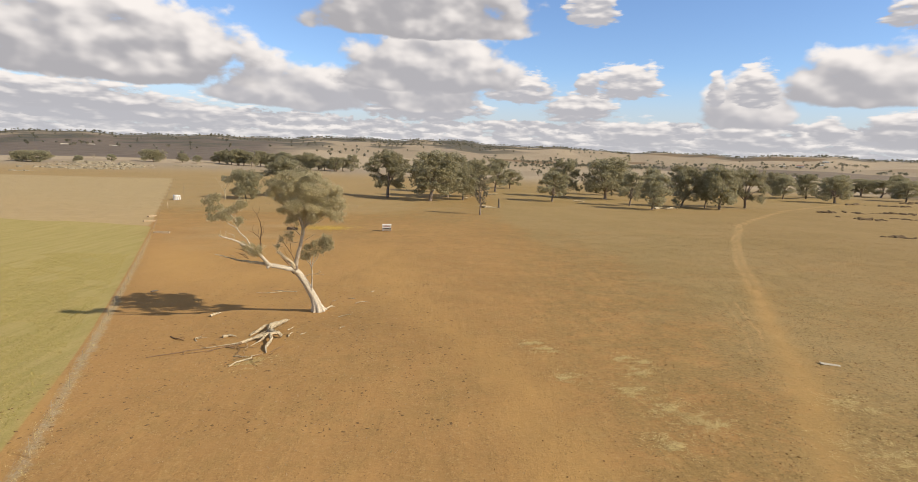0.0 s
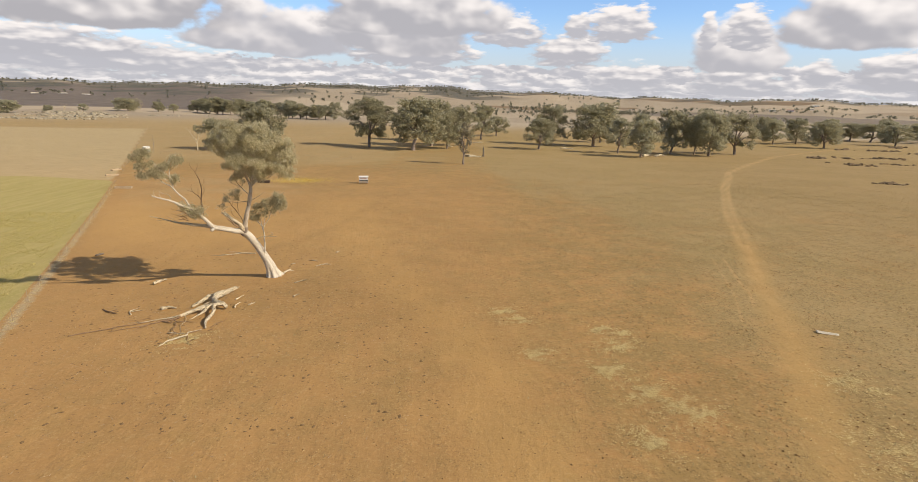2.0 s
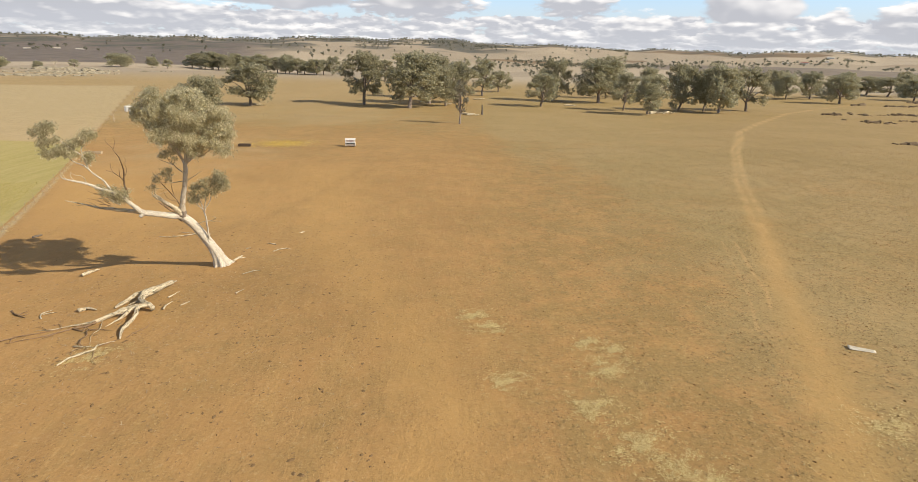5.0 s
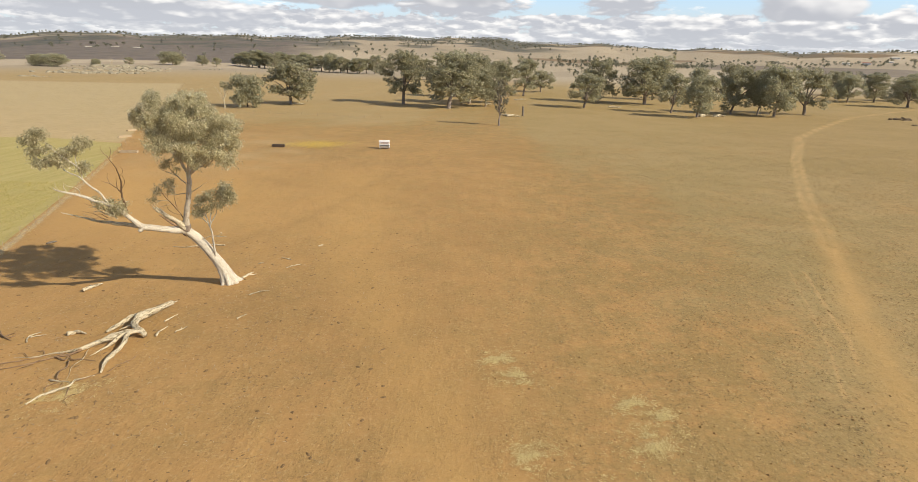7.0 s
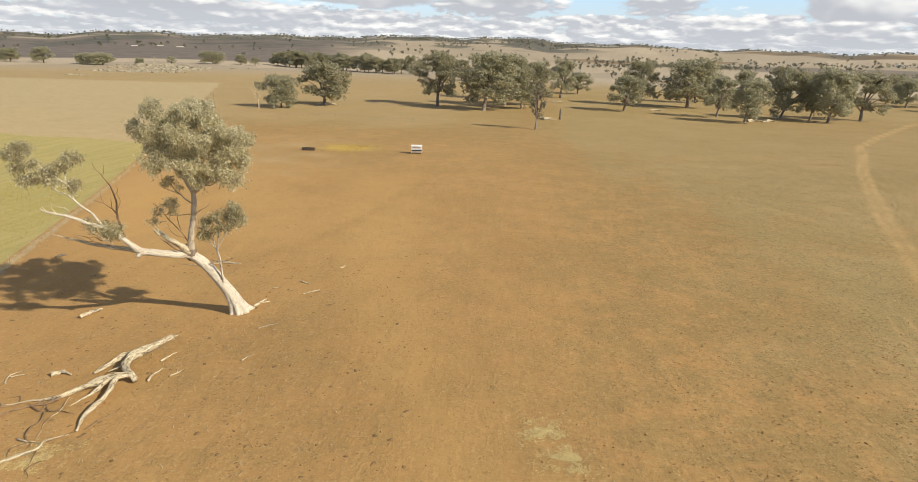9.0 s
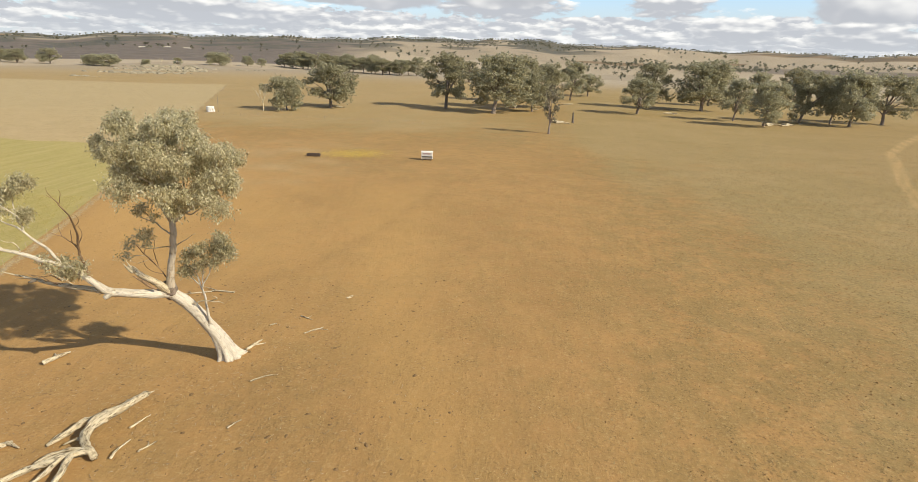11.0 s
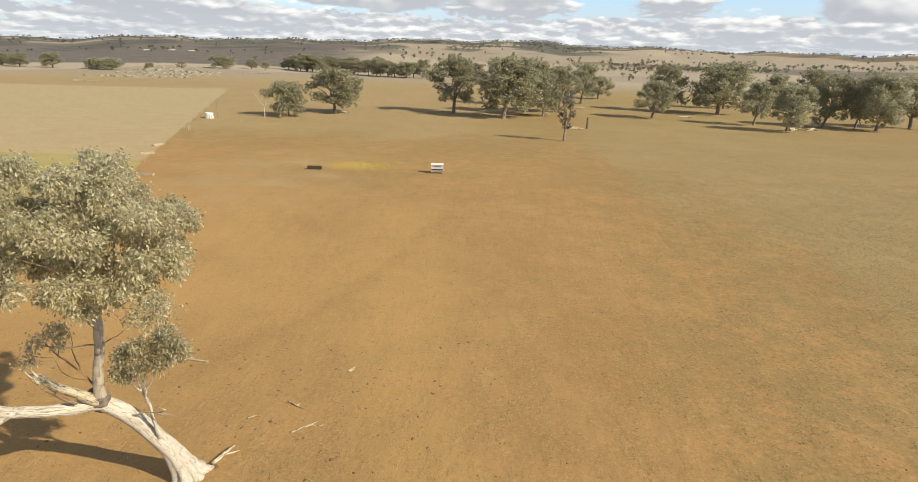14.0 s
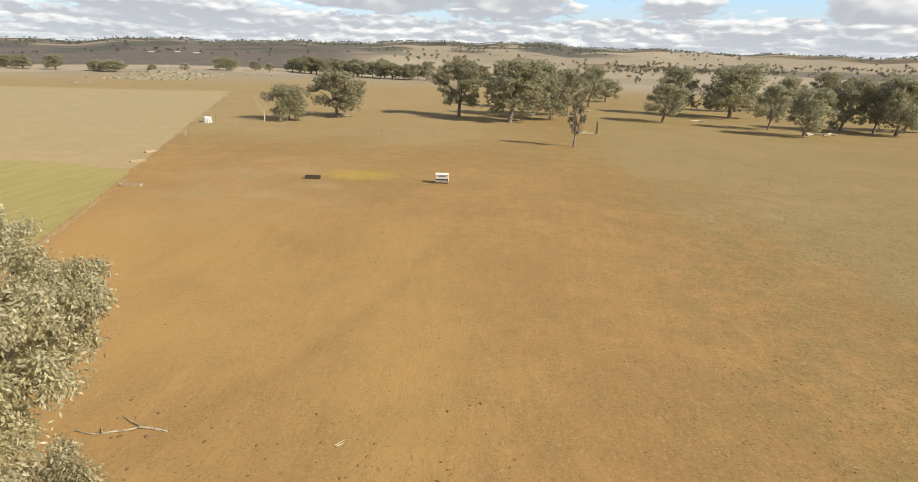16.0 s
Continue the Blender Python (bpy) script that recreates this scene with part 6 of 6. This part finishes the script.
# ---- litter on the soil ----
def scatter(name, count, area, low, high, mat, label, category, seed, flat=0.55, keep=None):
    """Small uneven lumps lying on the ground, as one mesh."""
    rng = np.random.RandomState(seed)
    x0, x1, y0, y1 = area
    x, y = rng.uniform(x0, x1, count), y0 + (y1 - y0) * rng.uniform(0, 1, count) ** 1.5
    if keep is not None:
        m = keep(x, y, rng)
        x, y = x[m], y[m]
    n = len(x)
    size = low + (high - low) * rng.uniform(0, 1, n) ** 3
    a = rng.uniform(0, 6.28, n)
    ring = 6
    verts = np.zeros((n, ring + 1, 3))
    long = rng.uniform(1.0, 1.9, n)
    for k in range(ring):
        r = size * rng.uniform(0.7, 1.3, n)
        lx, ly = r * math.cos(k * 6.283 / ring) * long, r * math.sin(k * 6.283 / ring)
        verts[:, k, 0], verts[:, k, 1] = x + lx * np.cos(a) - ly * np.sin(a), y + lx * np.sin(a) + ly * np.cos(a)
        verts[:, k, 2] = -0.03
    verts[:, ring, 0], verts[:, ring, 1] = x + size * rng.uniform(-0.3, 0.3, n), y + size * rng.uniform(-0.3, 0.3, n)
    verts[:, ring, 2] = size * flat * 2
    verts[:, :, 2] += land(x, y)[:, None] + 0.02
    o = np.arange(n)[:, None] * (ring + 1)
    faces = np.concatenate([np.stack([o[:, 0] + k, o[:, 0] + (k + 1) % ring, o[:, 0] + ring], 1) for k in range(ring)])
    tagged(mesh_object(name, verts.reshape(-1, 3), faces, mat), label, category, kind="stuff")


def tufts(name, x, y, blades, length, mat, label, category, seed, lie=0.0):
    """Blades in tufts (lie: 0 upright, 1 lying straw), as one mesh."""
    rng = np.random.RandomState(seed)
    x, y = np.repeat(x, blades) + rng.normal(size=len(x) * blades) * 0.06, np.repeat(y, blades) + rng.normal(size=len(y) * blades) * 0.06
    n = len(x)
    a, ln = rng.uniform(0, 6.28, n), length * rng.uniform(0.5, 1.3, n)
    z = land(x, y) + 0.02
    out = np.stack([np.cos(a), np.sin(a)], 1)
    tip = np.stack([x + out[:, 0] * ln * (0.55 + 0.45 * lie), y + out[:, 1] * ln * (0.55 + 0.45 * lie), z + ln * (0.75 * (1 - lie) + 0.06)], 1)
    w = length * 0.07
    root1 = np.stack([x - out[:, 1] * w, y + out[:, 0] * w, z + 0.01 * lie], 1)
    root2 = np.stack([x + out[:, 1] * w, y - out[:, 0] * w, z + 0.01 * lie], 1)
    verts = np.stack([root1, root2, tip], 1).reshape(-1, 3)
    tagged(mesh_object(name, verts, np.arange(3 * n).reshape(-1, 3), mat), label, category, kind="stuff")


def on_right(x, y, rng):
    side = (x - fence_x(y)) * 0.928
    density = 0.16 + 0.84 * step(x - 0.13 * (y - 30), 2, 26)
    return (side > 0.5) & (rng.uniform(0, 1, len(x)) < density * (0.35 + 0.65 * (waves(x, y, 11, 31) > -0.25))) & (line_distance(x, y, TRACK) > 1.2)


scatter("soil_clods", 95000, (-60, 130, 14, 210), 0.02, 0.072, CLOD, "small dark soil clods strewn over the paddock", "clods", 1, 0.38, on_right)
scatter("dry_dung", 4200, (-60, 130, 14, 210), 0.03, 0.072, DUNG, "dark dry cattle dung strewn over the paddock", "dung", 2, 0.2, lambda x, y, rng: ((x - fence_x(y)) > 1.0) & (rng.uniform(0, 1, len(x)) < 0.35 + 0.65 * step(x - 0.13 * (y - 30), 2, 26)))
scatter("cow_pats", 900, (-32, 2, 30, 78), 0.05, 0.15, DUNG, "flat dark cow pats on bare soil round the tree", "dung", 3, 0.12)
scatter("cow_pats", 15, (-8.6, -5.4, 45.4, 48.0), 0.05, 0.17, DUNG, "fresh dark cow pats close together on bare soil", "dung", 4, 0.12)
rng = np.random.RandomState(8)
gx, gy = rng.uniform(-10, 100, 26000), 14 + 140 * rng.uniform(0, 1, 26000) ** 1.2
keep = on_right(gx, gy, rng)
tufts("weed_tufts", gx[keep], gy[keep], 6, 0.13, WEED, "low grey-green weeds thinly scattered over the soil", "weeds", 9)
sx, sy = [], []
for x, y, r in STRAW:
    n = int(760 * r) if y < 100 else 1400
    ax, ay = x + rng.normal(size=n) * r * 0.52, y + rng.normal(size=n) * r * 0.52
    thick = waves(ax, ay, 1.8, 51) + 0.7 * waves(ax, ay, 0.7, 52) > rng.uniform(-0.6, 1.0, n)
    sx.append(ax[thick])
    sy.append(ay[thick])
tufts("loose_hay", np.concatenate(sx), np.concatenate(sy), 3, 0.17, HAY, "loose pale hay left in patches on the ground", "hay", 10, 0.85)
fx = rng.uniform(6, 150, 2600)
tufts("fence_grass", fence_x(fx) + 0.65 + rng.normal(size=2600) * 0.38, fx, 4, 0.14, HAY, "strip of dry pale grass along the fence", "grass", 11, 0.25)
cx, cy = rng.uniform(-75, -24, 60000), rng.uniform(18, 110, 60000)
inside = (cx < fence_x(cy) - 1.6) & (waves(cx, cy, 9, 41) > -0.6)
CROP = straw_material("young_crop", (0.27, 0.245, 0.065), (0.50, 0.41, 0.17))
tufts("crop_blades", cx[inside], cy[inside], 3, 0.20, CROP, "short yellow-green crop in thin rows", "crop", 12, 0.1)

TWIGS = straw_material("twig_litter", (0.17, 0.105, 0.055), (0.50, 0.38, 0.23))
lx, ly = np.concatenate([rng.normal(-17, 8, 1500), rng.uniform(-34, 2, 900)]), np.concatenate([rng.normal(54, 11, 1500), rng.uniform(26, 84, 900)])
ok = lx > fence_x(ly) + 1
tufts("twig_litter", lx[ok], ly[ok], 1, 0.34, TWIGS, "fine twigs and bark litter around the gum", "twigs", 13, 0.9)
# loose straw bits and dark crumbs in drifts
CRUMB = straw_material("dark_crumbs", (0.10, 0.070, 0.038), (0.22, 0.15, 0.08))
dx, dy = rng.uniform(-24, 70, 90000), 16 + 110 * rng.uniform(0, 1, 90000) ** 1.4
drift = waves(dx + 0.25 * dy, dy * 0.45, 5.5, 71) + 0.7 * waves(dx, dy * 0.6, 2.2, 72) - 0.9
ok = (drift > rng.uniform(-0.9, 1.3, len(dx))) & (dx > fence_x(dy) + 1.5) & (line_distance(dx, dy, TRACK) > 1.0) & (rng.uniform(0, 1, len(dx)) < 0.35 + 0.65 * step(dx - 0.13 * (dy - 30), 2, 20))
dx, dy = dx[ok], dy[ok]
half = len(dx) // 3
tufts("straw_bits", dx[:half], dy[:half], 2, 0.13, HAY, "scattered pale straw bits in drifts on soil", "straw", 15, 0.8)
tufts("dark_crumbs", dx[half:], dy[half:], 2, 0.13, CRUMB, "scattered dark bark and dung crumbs in drifts", "litter", 16, 0.55)
GOLD = straw_material("golden_feed_hay", (0.52, 0.36, 0.075), (0.74, 0.56, 0.16))
hx, hy = -30 + rng.normal(size=3600) * 4.2, 162.5 + rng.normal(size=3600) * 3.6
tufts("feed_hay", hx, hy, 3, 0.34, GOLD, "golden hay spread thinly by the trough", "hay", 14, 0.7)
